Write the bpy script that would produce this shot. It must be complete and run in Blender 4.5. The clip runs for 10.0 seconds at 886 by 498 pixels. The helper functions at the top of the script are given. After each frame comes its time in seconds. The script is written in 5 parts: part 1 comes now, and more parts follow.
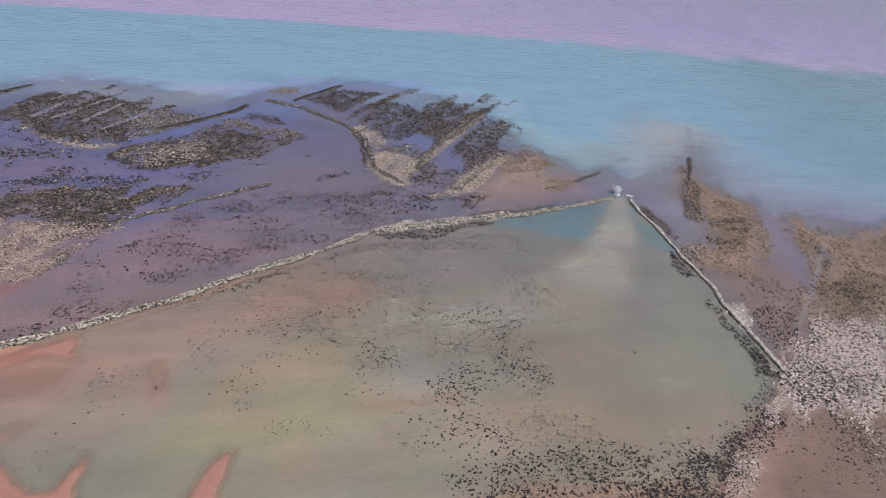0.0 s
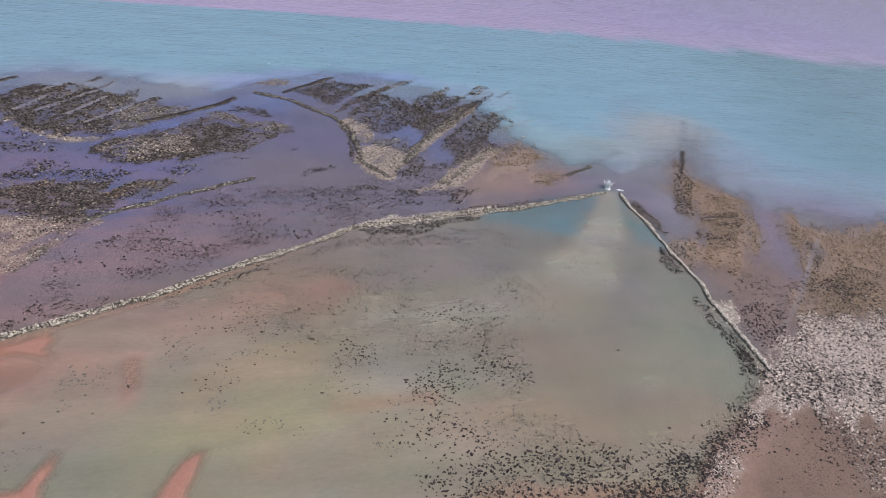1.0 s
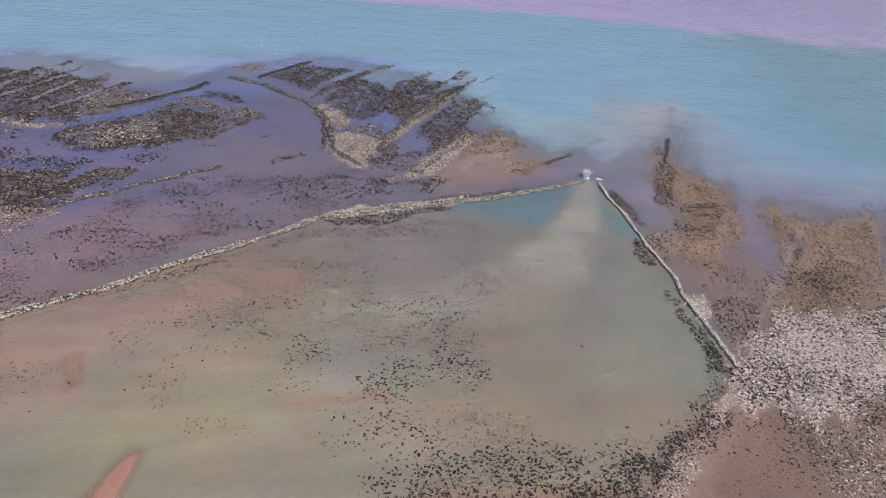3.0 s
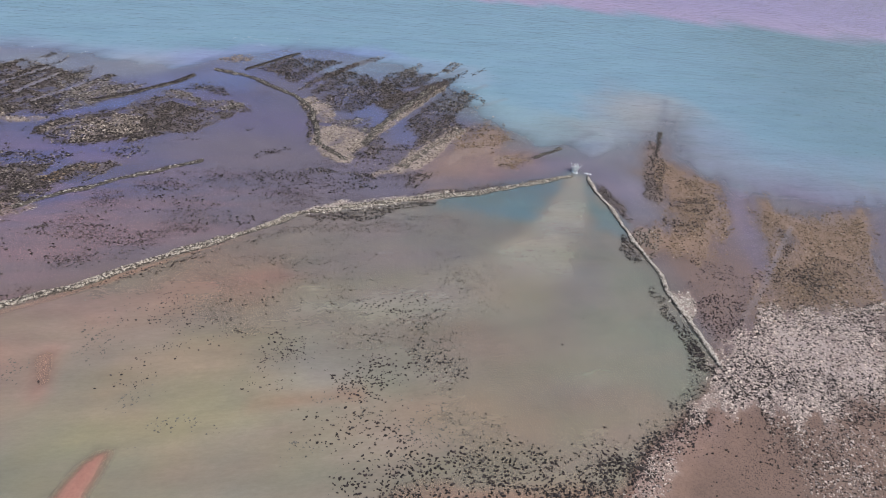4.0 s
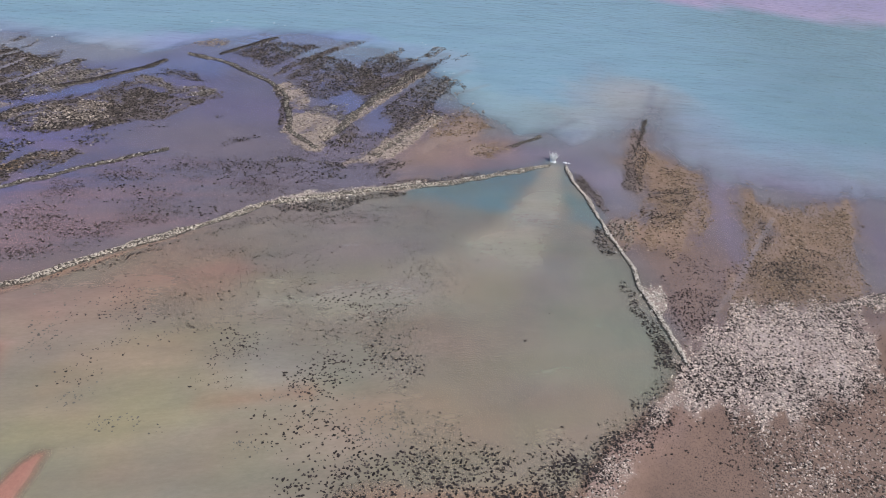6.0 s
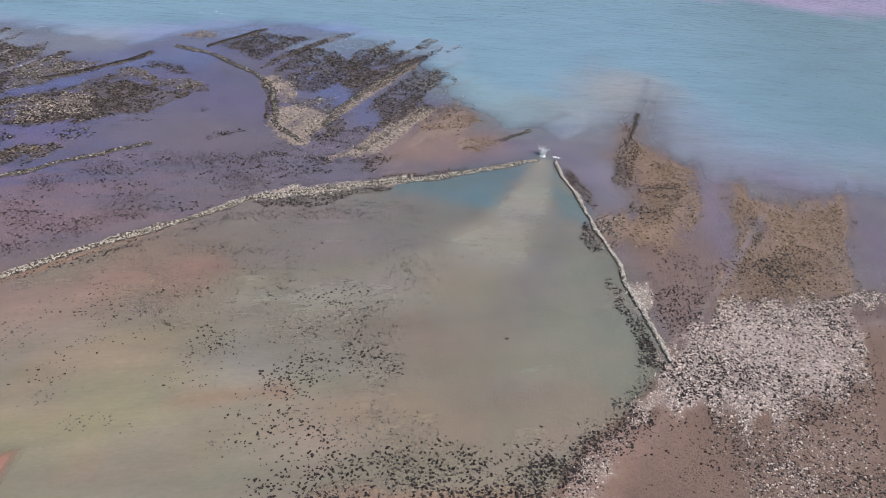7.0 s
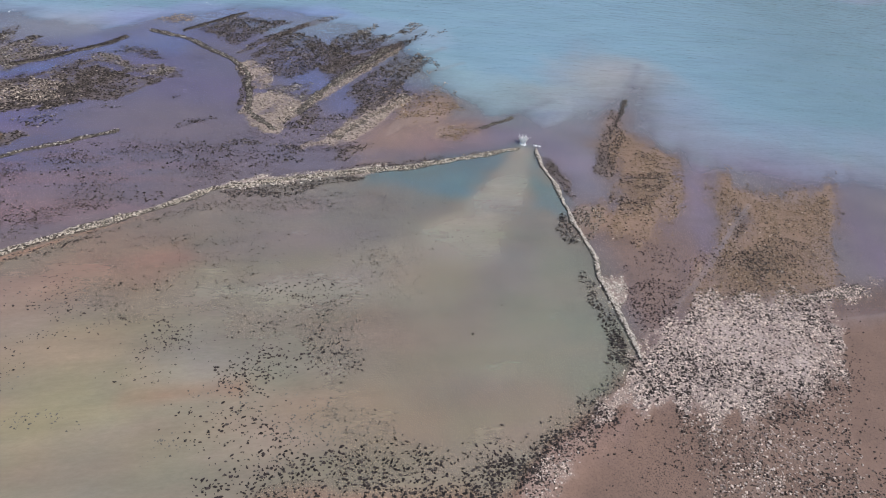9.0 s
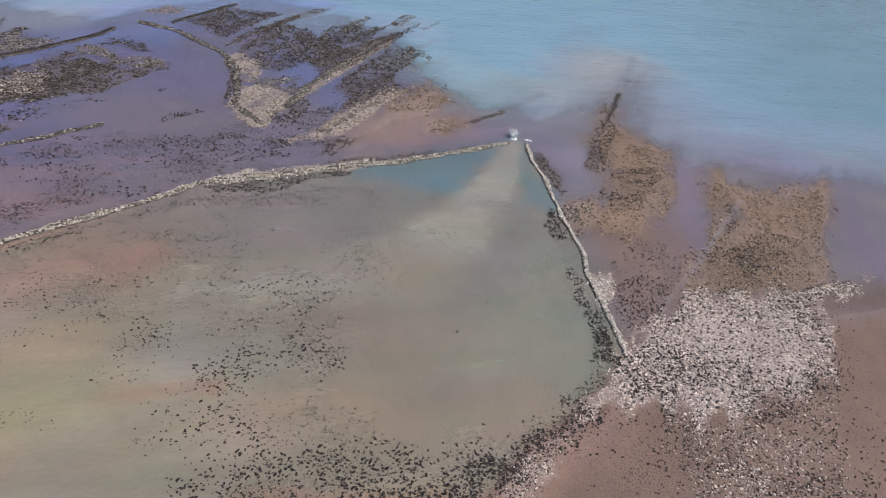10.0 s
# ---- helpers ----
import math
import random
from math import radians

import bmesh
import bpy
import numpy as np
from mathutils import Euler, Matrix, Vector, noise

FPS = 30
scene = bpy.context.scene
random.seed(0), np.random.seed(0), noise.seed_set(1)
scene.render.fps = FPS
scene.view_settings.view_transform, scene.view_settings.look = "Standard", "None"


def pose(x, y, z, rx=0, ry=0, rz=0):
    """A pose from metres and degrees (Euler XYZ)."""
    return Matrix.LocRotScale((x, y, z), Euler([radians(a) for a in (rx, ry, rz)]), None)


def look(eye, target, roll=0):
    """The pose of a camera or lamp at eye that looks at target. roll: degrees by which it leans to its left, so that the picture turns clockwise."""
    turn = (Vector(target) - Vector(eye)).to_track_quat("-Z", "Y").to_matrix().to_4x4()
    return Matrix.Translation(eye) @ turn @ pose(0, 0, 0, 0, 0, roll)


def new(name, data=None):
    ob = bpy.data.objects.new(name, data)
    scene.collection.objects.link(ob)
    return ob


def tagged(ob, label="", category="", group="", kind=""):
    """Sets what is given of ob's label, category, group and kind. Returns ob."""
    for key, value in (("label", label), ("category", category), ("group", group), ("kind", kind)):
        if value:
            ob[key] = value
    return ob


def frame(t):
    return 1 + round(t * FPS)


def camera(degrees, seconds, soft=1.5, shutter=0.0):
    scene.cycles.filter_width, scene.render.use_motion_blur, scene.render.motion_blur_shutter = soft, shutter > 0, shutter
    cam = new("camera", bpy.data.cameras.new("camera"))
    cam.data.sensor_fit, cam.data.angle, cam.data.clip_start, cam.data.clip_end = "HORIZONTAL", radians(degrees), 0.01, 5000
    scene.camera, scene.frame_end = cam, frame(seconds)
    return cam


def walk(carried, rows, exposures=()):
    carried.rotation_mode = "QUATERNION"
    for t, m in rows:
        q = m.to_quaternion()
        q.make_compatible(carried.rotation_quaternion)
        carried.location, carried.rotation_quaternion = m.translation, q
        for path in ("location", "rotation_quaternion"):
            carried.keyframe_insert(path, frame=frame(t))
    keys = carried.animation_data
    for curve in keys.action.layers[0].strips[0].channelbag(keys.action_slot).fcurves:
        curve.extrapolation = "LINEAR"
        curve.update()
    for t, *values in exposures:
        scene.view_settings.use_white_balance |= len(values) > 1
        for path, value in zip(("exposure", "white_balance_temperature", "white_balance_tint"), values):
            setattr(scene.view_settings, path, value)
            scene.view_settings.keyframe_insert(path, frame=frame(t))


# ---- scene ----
cam = camera(79.0, 10.0, soft=1.0)
# seconds, eye, yaw, pitch, roll of the drone's slow sideways glide
PATH = [
    (0.0, 0.00, 0.00, 70.00, 0.271, -35.599, 9.347),
    (0.5, 1.77, 1.05, 70.11, 0.290, -36.036, 9.398),
    (1.0, 3.63, 2.09, 70.26, 0.326, -36.480, 9.436),
    (1.5, 5.55, 3.12, 70.43, 0.370, -36.927, 9.471),
    (2.0, 7.49, 4.14, 70.62, 0.415, -37.374, 9.507),
    (2.5, 9.43, 5.15, 70.82, 0.455, -37.820, 9.547),
    (3.25, 12.32, 6.66, 71.11, 0.500, -38.484, 9.618),
    (4.0, 15.14, 8.16, 71.40, 0.529, -39.140, 9.699),
    (4.5, 16.97, 9.15, 71.57, 0.541, -39.573, 9.756),
    (5.0, 18.77, 10.14, 71.73, 0.550, -40.001, 9.813),
    (5.5, 20.52, 11.11, 71.88, 0.559, -40.426, 9.866),
    (6.25, 23.08, 12.55, 72.05, 0.577, -41.056, 9.936),
    (7.0, 25.57, 13.97, 72.18, 0.608, -41.678, 9.989),
    (7.5, 27.18, 14.89, 72.24, 0.635, -42.087, 10.016),
    (8.0, 28.75, 15.79, 72.29, 0.666, -42.492, 10.037),
    (8.5, 30.29, 16.68, 72.31, 0.698, -42.890, 10.057),
    (9.0, 31.77, 17.54, 72.32, 0.724, -43.281, 10.082),
    (9.5, 33.18, 18.38, 72.31, 0.734, -43.661, 10.121),
    (10.0, 34.52, 19.20, 72.30, 0.717, -44.028, 10.187),
]
walk(cam, [(t, pose(x, y, z, 90 + pitch, 0, yaw) @ pose(0, 0, 0, 0, 0, roll)) for t, x, y, z, yaw, pitch, roll in PATH],
     exposures=[(0.0, 0.34), (10.0, 0.34)])

# ---- light: high hazy sun and clear sky ----
SUN_EL, SUN_AZ = 52.0, 118.0   # degrees above the horizon; clockwise from +y
world = bpy.data.worlds.new("sky")
scene.world = world
world.use_nodes = True
wn = world.node_tree.nodes
sky = wn.new("ShaderNodeTexSky")
sky.sky_type = "NISHITA"
sky.sun_disc = False
sky.sun_elevation = radians(SUN_EL)
sky.sun_rotation = radians(SUN_AZ)
sky.dust_density = 2.5
wn["Background"].inputs["Strength"].default_value = 0.10
world.node_tree.links.new(sky.outputs[0], wn["Background"].inputs["Color"])
sun_data = bpy.data.lights.new("sun", "SUN")
sun_data.energy, sun_data.angle, sun_data.color = 2.6, radians(1.5), (1.0, 0.95, 0.88)
sun = new("sun", sun_data)
to_sun = Vector((math.cos(radians(SUN_EL)) * math.sin(radians(SUN_AZ)), math.cos(radians(SUN_EL)) * math.cos(radians(SUN_AZ)), math.sin(radians(SUN_EL))))
sun.matrix_world = look(to_sun * 300, (0, 0, 0))


# ---- fields over the plan ----
def lattice(ix, iy, seed):
    n = (ix.astype(np.int64) * 374761393 + iy.astype(np.int64) * 668265263 + seed * 1442695041) & 0xFFFFFFFF
    n = ((n ^ (n >> 13)) * 1274126177) & 0xFFFFFFFF
    return ((n ^ (n >> 16)) & 0xFFFF) / 65535.0


def fbm(x, y, size, seed=0, octaves=4):
    """Smooth noise round 0, about -0.5 to 0.5, with its largest waves of that size in metres."""
    x, y = np.asarray(x, float), np.asarray(y, float)
    out, amp, total = np.zeros(np.broadcast(x, y).shape), 1.0, 0.0
    for o in range(octaves):
        u, v = x / size * 2**o + 17.3 * o, y / size * 2**o - 9.1 * o
        iu, iv = np.floor(u), np.floor(v)
        fu, fv = u - iu, v - iv
        fu, fv = fu * fu * (3 - 2 * fu), fv * fv * (3 - 2 * fv)
        a, b = lattice(iu, iv, seed + o), lattice(iu + 1, iv, seed + o)
        c, d = lattice(iu, iv + 1, seed + o), lattice(iu + 1, iv + 1, seed + o)
        out += amp * ((a + (b - a) * fu) * (1 - fv) + (c + (d - c) * fu) * fv - 0.5)
        total += amp
        amp *= 0.55
    return out / total * 1.6


def depth_in(poly, x, y):
    """Distance to the outline of a closed area, positive inside."""
    best, inside = np.full(x.shape, 1e9), np.zeros(x.shape, bool)
    for (ax, ay), (bx, by) in zip(poly, poly[1:] + poly[:1]):
        dx, dy = bx - ax, by - ay
        s = np.clip(((x - ax) * dx + (y - ay) * dy) / (dx * dx + dy * dy + 1e-9), 0, 1)
        best = np.minimum(best, np.hypot(x - ax - s * dx, y - ay - s * dy))
        if dy:
            inside ^= ((ay > y) != (by > y)) & (x < ax + (y - ay) * dx / dy)
    return np.where(inside, best, -best)


def from_line(line, x, y):
    best = np.full(x.shape, 1e9)
    for (ax, ay), (bx, by) in zip(line, line[1:]):
        dx, dy = bx - ax, by - ay
        s = np.clip(((x - ax) * dx + (y - ay) * dy) / (dx * dx + dy * dy), 0, 1)
        best = np.minimum(best, np.hypot(x - ax - s * dx, y - ay - s * dy))
    return best


def step(v, soft):
    v = np.clip(v / soft + 0.5, 0, 1)
    return v * v * (3 - 2 * v)


def zone(poly, x, y, soft=3.0, wob=4.0, size=9.0, seed=1):
    """1 inside, 0 outside, with a soft and uneven edge."""
    return step(depth_in(poly, x, y) + wob * fbm(x, y, size, seed), soft)


# ---- the plan, in metres ----
WEIR_WEST = [(-82, 41), (-66.1, 52.8), (-60.1, 57.1), (-53.8, 62.0), (-47.2, 68.1), (-40.2, 75.6), (-34.7, 81.5), (-28.5, 87.4), (-21.9, 94.4),
             (-16.8, 100.0), (-9.7, 104.3), (-2.1, 108.4), (7.3, 113.7), (18.8, 118.9), (29.6, 125.5), (36.2, 130.1), (44.6, 136.0)]
WEIR_EAST = [(49.0, 136.8), (50.3, 130.1), (53.6, 124.0), (55.5, 116.6), (57.7, 108.9), (60.0, 105.0), (61.4, 100.2), (61.6, 95.3), (63.2, 91.1),
             (65.2, 86.4), (66.0, 82.6), (66.8, 79.0), (67.6, 75.9)]
OLD_WEIR = [(-70.3, 85.4), (-66.3, 90.6), (-61.7, 96.1), (-57.5, 100.5), (-52.9, 104.9), (-49.1, 108.9), (-45.3, 112.9)]
FAR_WEST = [(-84, 131), (-78.3, 137.2), (-74.7, 143.5), (-70.8, 150.2), (-68.2, 156.7)]
FAR_EAST = [(-65.0, 162.8), (-55.7, 162.5), (-45.2, 158.3), (-37.1, 154.8), (-30.4, 148.8), (-25.7, 138.7), (-23.2, 130.6), (-17.8, 126.8), (-13.5, 124.2)]
FAR_STUB = [(-57.0, 166.5), (-52.3, 176.0), (-46.0, 186.8)]
REEF_RIDGE = [(-11.8, 133.0), (-8.1, 149.4), (-4.0, 161.9), (2.0, 179.0)]
REEF_BAR = [(0.0, 124.8), (3.3, 132.3), (7.0, 139.8), (13.5, 151.7)]
SUNK_BAR = [(34.3, 142.2), (38.4, 146.3), (42.7, 151.1)]
SPIT_BAR = [(76.5, 174.0), (74.3, 166), (71.2, 155)]
EDGE_BAR = [(100.8, 98.0), (107.5, 100.9), (114.4, 103.9), (119.4, 105.9)]
FAR_LEFT_BAR = [(-136, 131), (-132.7, 137.9), (-128.9, 146.2)]
TAIL = [(67.6, 75.9), (64.3, 70.1), (59.8, 63.7), (54.0, 56.5), (50.2, 50.9), (47.6, 44.0)]

SEA = [(-4000, 40), (-240, 70), (-136, 140), (-122, 156), (-94, 156), (-71, 161), (-65, 176), (-45, 193), (-17, 191), (4, 187), (14, 170), (25, 156),
       (35, 150), (50, 150), (66, 156), (80, 184), (77, 157), (89, 141), (102, 143), (127, 143), (150, 150), (240, 170), (4000, 900), (4000, 4000), (-4000, 4000)]
POOL = [(-190, -90)] + WEIR_WEST + [(47, 137)] + WEIR_EAST + [(63, 72), (56, 62), (47, 52), (40, 30), (40, -90)]
REEF_SPIT = [(72.5, 162.5), (72.7, 154.0), (79.0, 148.8), (82.7, 145.2), (84.1, 138.3), (83.1, 130.1), (80.1, 119.7), (76.1, 111.7), (70.1, 108.0), (63.6, 107.6), (58.1, 105.1), (57.6, 111.0), (59.8, 117.1), (65.5, 118.1), (69.5, 123.5), (71.1, 131.5), (67.7, 130.9), (65.2, 133.6), (66.6, 144.0)]
REEF_EAST = [(98.2, 141.4), (99.0, 136.2), (102.7, 134.0), (112.0, 134.8), (122.1, 137.3), (130.0, 152.9), (131.6, 152.8), (124.0, 134.8), (120.1, 124.4), (114.4, 110.6), (112.7, 103.6), (100.6, 98.5), (91.1, 95.9), (80.6, 93.3), (87.8, 105.5), (94.7, 117.3), (98.5, 125.0), (97.7, 129.0), (93.7, 125.0), (92.8, 127.6)]
POOL_STREWN = [(-40, 74), (-14, 99), (8, 107), (30, 110), (34, 96), (16, 84), (12, 66), (0, 56), (-30, 52)]
BROWN_SAND = [(3.7, 123.3), (6.7, 136.6), (13.7, 152.3), (22.2, 158.3), (32.3, 148.3), (38.8, 145.4), (31.8, 135.9), (19.6, 125.8), (8.4, 119.4)]
FLAT_EAST = [(60, 112), (74.8, 116.5), (87.3, 108.8), (88.3, 104.1), (72.5, 82.6), (68.8, 82.6), (63.7, 94.1), (62, 102)]
FLAT_SOUTH = [(52, 56), (65.9, 70.1), (75.1, 72), (108, 97), (150, 110), (190, 60), (190, -90), (40, -90), (41, 30), (46, 47)]
RED_BARS = [
    [(-69.6, 50.6), (-65.8, 52.4), (-61.7, 54.1), (-57.0, 56.9), (-55.4, 55.8), (-55.3, 53.6), (-53.0, 52.2), (-56.6, 52.1), (-59.4, 51.0), (-61.4, 49.0), (-63.8, 46.7)],
    [(-64.8, 46.8), (-58.5, 49.8), (-53.0, 51.3), (-53.5, 47.6), (-56.4, 44.7), (-61.4, 42.7)],
    [(-56.4, 36.5), (-51.2, 34.5), (-48.9, 33.0), (-46.3, 32.1), (-43.6, 32.6), (-43.1, 34.4), (-43.0, 36.8), (-42.7, 38.3), (-42.0, 37.8), (-41.5, 35.8), (-41.3, 33.5), (-40.2, 31.2), (-38.7, 28.3), (-49.5, 26.5)],
    [(-28.1, 30.1), (-27.5, 34.2), (-27.3, 36.9), (-27.0, 39.8), (-26.0, 41.8), (-23.9, 41.9), (-23.7, 39.2), (-23.7, 36.6), (-23.1, 34.5), (-21.7, 31.2)],
    [(-43.1, 54.4), (-41.3, 55.1), (-38.0, 49.8), (-39.4, 48.2)],
    [(-56.2, 38.3), (-53.9, 41.1), (-51.6, 40.6), (-52.8, 38.0), (-54.2, 35.6)],
    [(13.9, 38.9), (13.1, 42.5), (14.0, 44.5), (17.7, 45.6), (23.6, 45.6), (33.8, 46.8), (45.5, 49.8), (47.4, 49.2), (47.0, 44.9)],
]
RED_AMOUNT = (0.8, 0.4, 0.95, 0.95, 0.45, 0.55, 0.5)
BOULDERS_NEAR = [(8.5, 44.4), (12.4, 47.4), (15.6, 49.2), (21.9, 51.3), (28.0, 52.1), (32.6, 52.6), (38.8, 53.4), (44.3, 54.9), (48.3, 57.0), (53.2, 60.6), (57.6, 63.4), (59.4, 65.7), (60.5, 65.3), (57.7, 61.4), (53.2, 56.3), (49.7, 51.9), (47.9, 49.1), (47.7, 45.0), (10.1, 38.2), (9.0, 42.0)]
BOULDERS_BAND = [(59.4, 65.6), (60.8, 64.8), (57.6, 60.6), (53.8, 56.6), (50.6, 51.9), (49.2, 49.2), (48.1, 45.7), (34.5, 43.3), (38.2, 47.3), (42.3, 51.1), (46.8, 54.4), (52.4, 58.6), (56.7, 62.2)]
BOULDERS_MID = [(0.3, 58.2), (0.5, 60.4), (3.6, 64.2), (6.3, 66.3), (9.7, 67.1), (14.9, 67.9), (20.2, 68.5), (24.6, 65.6), (24.4, 63.5), (21.5, 60.8), (14.0, 60.2), (8.1, 57.8), (1.9, 56.6)]
BOULDERS_LOW = [(-0.5, 52.6), (3.6, 54.9), (12.2, 55.8), (13.0, 51.8), (9.6, 48.7), (5.0, 47.1), (1.8, 48.9)]
BOULDERS_FAR = [(-20.8, 73.8), (-10.0, 79.4), (4.2, 84.6), (12.6, 81.1), (18.8, 73.5), (16.2, 69.4), (5.2, 66.8), (-1.0, 66.5), (-8.2, 61.5), (-14.9, 65.4)]
BOULDERS_CORE = [(6.8, 61.8), (6.9, 65.0), (10.4, 65.2), (12.1, 63.0), (11.2, 60.8), (8.0, 60.1)]
BOULDERS_ROW = [(4.7, 43.6), (7.3, 44.0), (9.6, 44.1), (9.9, 43.5), (7.7, 43.2), (5.0, 43.0)]
BOULDERS_SIDE = [(58.3, 68.0), (61.7, 74.1), (64.5, 75.3), (64.8, 73.5), (59.9, 65.6), (56.5, 62.8), (52.5, 60.5), (49.5, 58.4), (49.2, 59.3), (54.8, 63.5)]
FLAT_STONES = [(-56, 105), (-20, 125), (6.6, 125), (0.1, 113), (-24.1, 97.8), (-38.4, 84), (-44.9, 74.1), (-66, 60)]
# rocky areas: region, kind of rock (Dark, Mixed, Pale, Weedy, Stony), how full, how far the ground takes its tone, softness of the edge, outline
AREAS = []


def area(region, tone, full, base, soft, *outline):
    AREAS.append((region, tone, full, base, soft, list(outline)))


area("west", "D", 0.9, 0.95, 2.2, (-121.7, 124.5), (-123.4, 130.0), (-122.4, 134.0), (-123.1, 138.2), (-120.3, 142.4), (-114.0, 147.0), (-109.6, 148.1), (-106.6, 146.1),
    (-101.9, 145.4), (-98.3, 144.2), (-94.3, 142.4), (-91.6, 134.8), (-89.8, 126.4), (-86.6, 122.1), (-89.2, 120.4), (-93.2, 119.5), (-95.9, 117.0), (-100.7, 117.5),
    (-103.9, 116.9), (-108.7, 118.6), (-113.2, 121.5), (-118.5, 122.7))
area("west", "M", 0.75, 0.7, 2.5, (-98.8, 143.0), (-94.2, 145.2), (-90.3, 142.8), (-86.7, 144.0), (-80.6, 143.5), (-77.6, 142.6), (-78.8, 138.2), (-80.2, 131.5),
    (-80.8, 128.2), (-84.1, 125.7), (-87.3, 123.3), (-92.6, 131.1))
area("west", "P", 0.75, 0.8, 1.2, (-113.9, 121.6), (-109.3, 119.4), (-101.3, 117.3), (-94.8, 117.5), (-86.9, 120.2), (-86.0, 117.8), (-93.0, 114.7), (-96.6, 114.7),
    (-101.8, 116.0), (-110.5, 118.9))
area("west", "D", 0.25, 0, 3, (-122.1, 124.3), (-113.1, 120.4), (-97.9, 113.5), (-84.8, 116.6), (-66.4, 113.2), (-56.5, 120.0), (-57.2, 115.0), (-73.4, 105.4),
    (-87.6, 100.4), (-98.0, 93.5))
area("mid", "D", 0.9, 0.95, 2, (-87.6, 114.2), (-85.6, 120.4), (-82.0, 124.0), (-77.9, 127.1), (-74.6, 133.0), (-72.6, 137.1), (-67.6, 138.8), (-60.8, 138.4),
    (-55.4, 137.0), (-50.8, 137.7), (-46.5, 142.2), (-45.4, 140.2), (-48.3, 135.2), (-50.7, 128.7), (-52.3, 124.6), (-59.4, 119.9), (-65.0, 116.2), (-76.1, 110.3),
    (-82.2, 109.9))
area("mid", "P", 0.55, 0.5, 1.4, (-85.6, 115.6), (-84.8, 120.4), (-82.2, 123.2), (-77.8, 123.5), (-75.0, 120.7), (-73.8, 114.2), (-78.1, 111.4), (-82.6, 112.2))
area("mid", "P", 0.45, 0.35, 1.4, (-75.1, 121.7), (-73.4, 126.7), (-70.0, 128.4), (-66.3, 125.9), (-64.6, 120.3), (-68.5, 117.5), (-72.6, 118.6))
area("mid", "M", 0.85, 0.9, 1.2, (-70.1, 143.7), (-65.3, 145.3), (-57.9, 142.9), (-53.3, 144.8), (-48.1, 144.5), (-47.4, 141.4), (-51.8, 138.4), (-57.3, 137.8),
    (-62.2, 139.8), (-66.9, 141.2))
area("mid", "D", 0.3, 0.1, 2, (-66.5, 150.3), (-57.8, 152.7), (-50.9, 148.0), (-56.9, 145.5), (-62.4, 146.6))
area("mid", "D", 0.28, 0, 2, (-66.9, 114.2), (-57.2, 121.7), (-49.7, 125.9), (-46.0, 123.9), (-52.8, 118.1), (-56.4, 113.1), (-63.0, 109.0), (-68.4, 108.8))
area("near", "D", 0.9, 0.85, 1.6, (-102.5, 87.1), (-95.2, 90.0), (-90.5, 93.6), (-86.6, 98.5), (-83.4, 98.0), (-77.8, 100.5), (-71.8, 99.4), (-72.2, 96.9),
    (-71.3, 101.7), (-66.0, 104.3), (-61.3, 105.1), (-61.8, 101.7), (-64.8, 98.1), (-69.4, 95.3), (-68.3, 92.5), (-70.1, 86.9), (-73.7, 85.2), (-79.6, 85.1),
    (-85.0, 84.5), (-90.0, 83.4), (-96.8, 80.4))
area("near", "W", 0.45, 0.25, 1.6, (-92.0, 90.6), (-90.8, 94.0), (-86.7, 98.7), (-83.3, 98.3), (-84.1, 95.2), (-88.2, 90.4))
area("near", "W", 0.4, 0.2, 1.2, (-72.8, 96.4), (-69.8, 101.4), (-65.3, 102.9), (-67.6, 98.7), (-71.1, 95.7))
area("near", "D", 0.3, 0, 2.5, (-105.8, 93.9), (-91.7, 102.5), (-72.2, 105.8), (-72.9, 102.2), (-78.9, 101.2), (-87.2, 99.4), (-91.8, 93.6), (-101.4, 88.6))
area("pale", "S", 0.75, 0.85, 1.8, (-97.4, 79.8), (-89.5, 82.7), (-84.1, 84.8), (-78.5, 85.2), (-69.7, 86.2), (-67.8, 86.3), (-70.3, 82.6), (-70.9, 77.5), (-71.1, 72.9),
    (-71.1, 68.4), (-72.1, 66.4), (-75.9, 65.4), (-81.5, 61.3))
area("pale", "D", 0.55, 0.2, 1, (-77.0, 79.8), (-74.2, 82.3), (-70.7, 85.0), (-69.7, 84.1), (-72.5, 81.6), (-75.9, 79.0))
area("pale", "D", 0.45, 0.2, 1, (-86.5, 74.7), (-82.5, 76.6), (-78.7, 78.9), (-78.0, 78.0), (-81.6, 75.4), (-85.5, 73.5))
area("pale", "M", 0.8, 0.6, 0.9, (-71.8, 68.2), (-71.5, 71.2), (-71.8, 74.6), (-71.1, 76.9), (-70.1, 74.9), (-70.2, 71.7), (-70.2, 68.6))
area("pale", "D", 0.3, 0, 1.2, (-90.2, 80.7), (-83.3, 83.7), (-74.8, 85.1), (-74.1, 84.0), (-82.3, 82.3), (-89.2, 79.4))
area("fork", "D", 0.75, 0.5, 1.8, (-52.4, 170.4), (-49.5, 179.5), (-43.6, 184.6), (-35.6, 183.7), (-30.1, 185.9), (-35.6, 177.5), (-37.5, 170.7), (-39.1, 164.8),
    (-45.5, 164.2), (-49.6, 167.9))
area("fork", "D", 0.95, 0.9, 0.8, (-38.3, 157.7), (-35.1, 169.9), (-31.5, 179.4), (-27.0, 187.4), (-25.9, 184.7), (-29.7, 176.3), (-32.7, 168.2), (-35.5, 158.1))
area("fork", "M", 0.5, 0.4, 0.8, (-26.4, 186.6), (-18.8, 198.8), (-17.8, 197.0), (-25.1, 184.6))
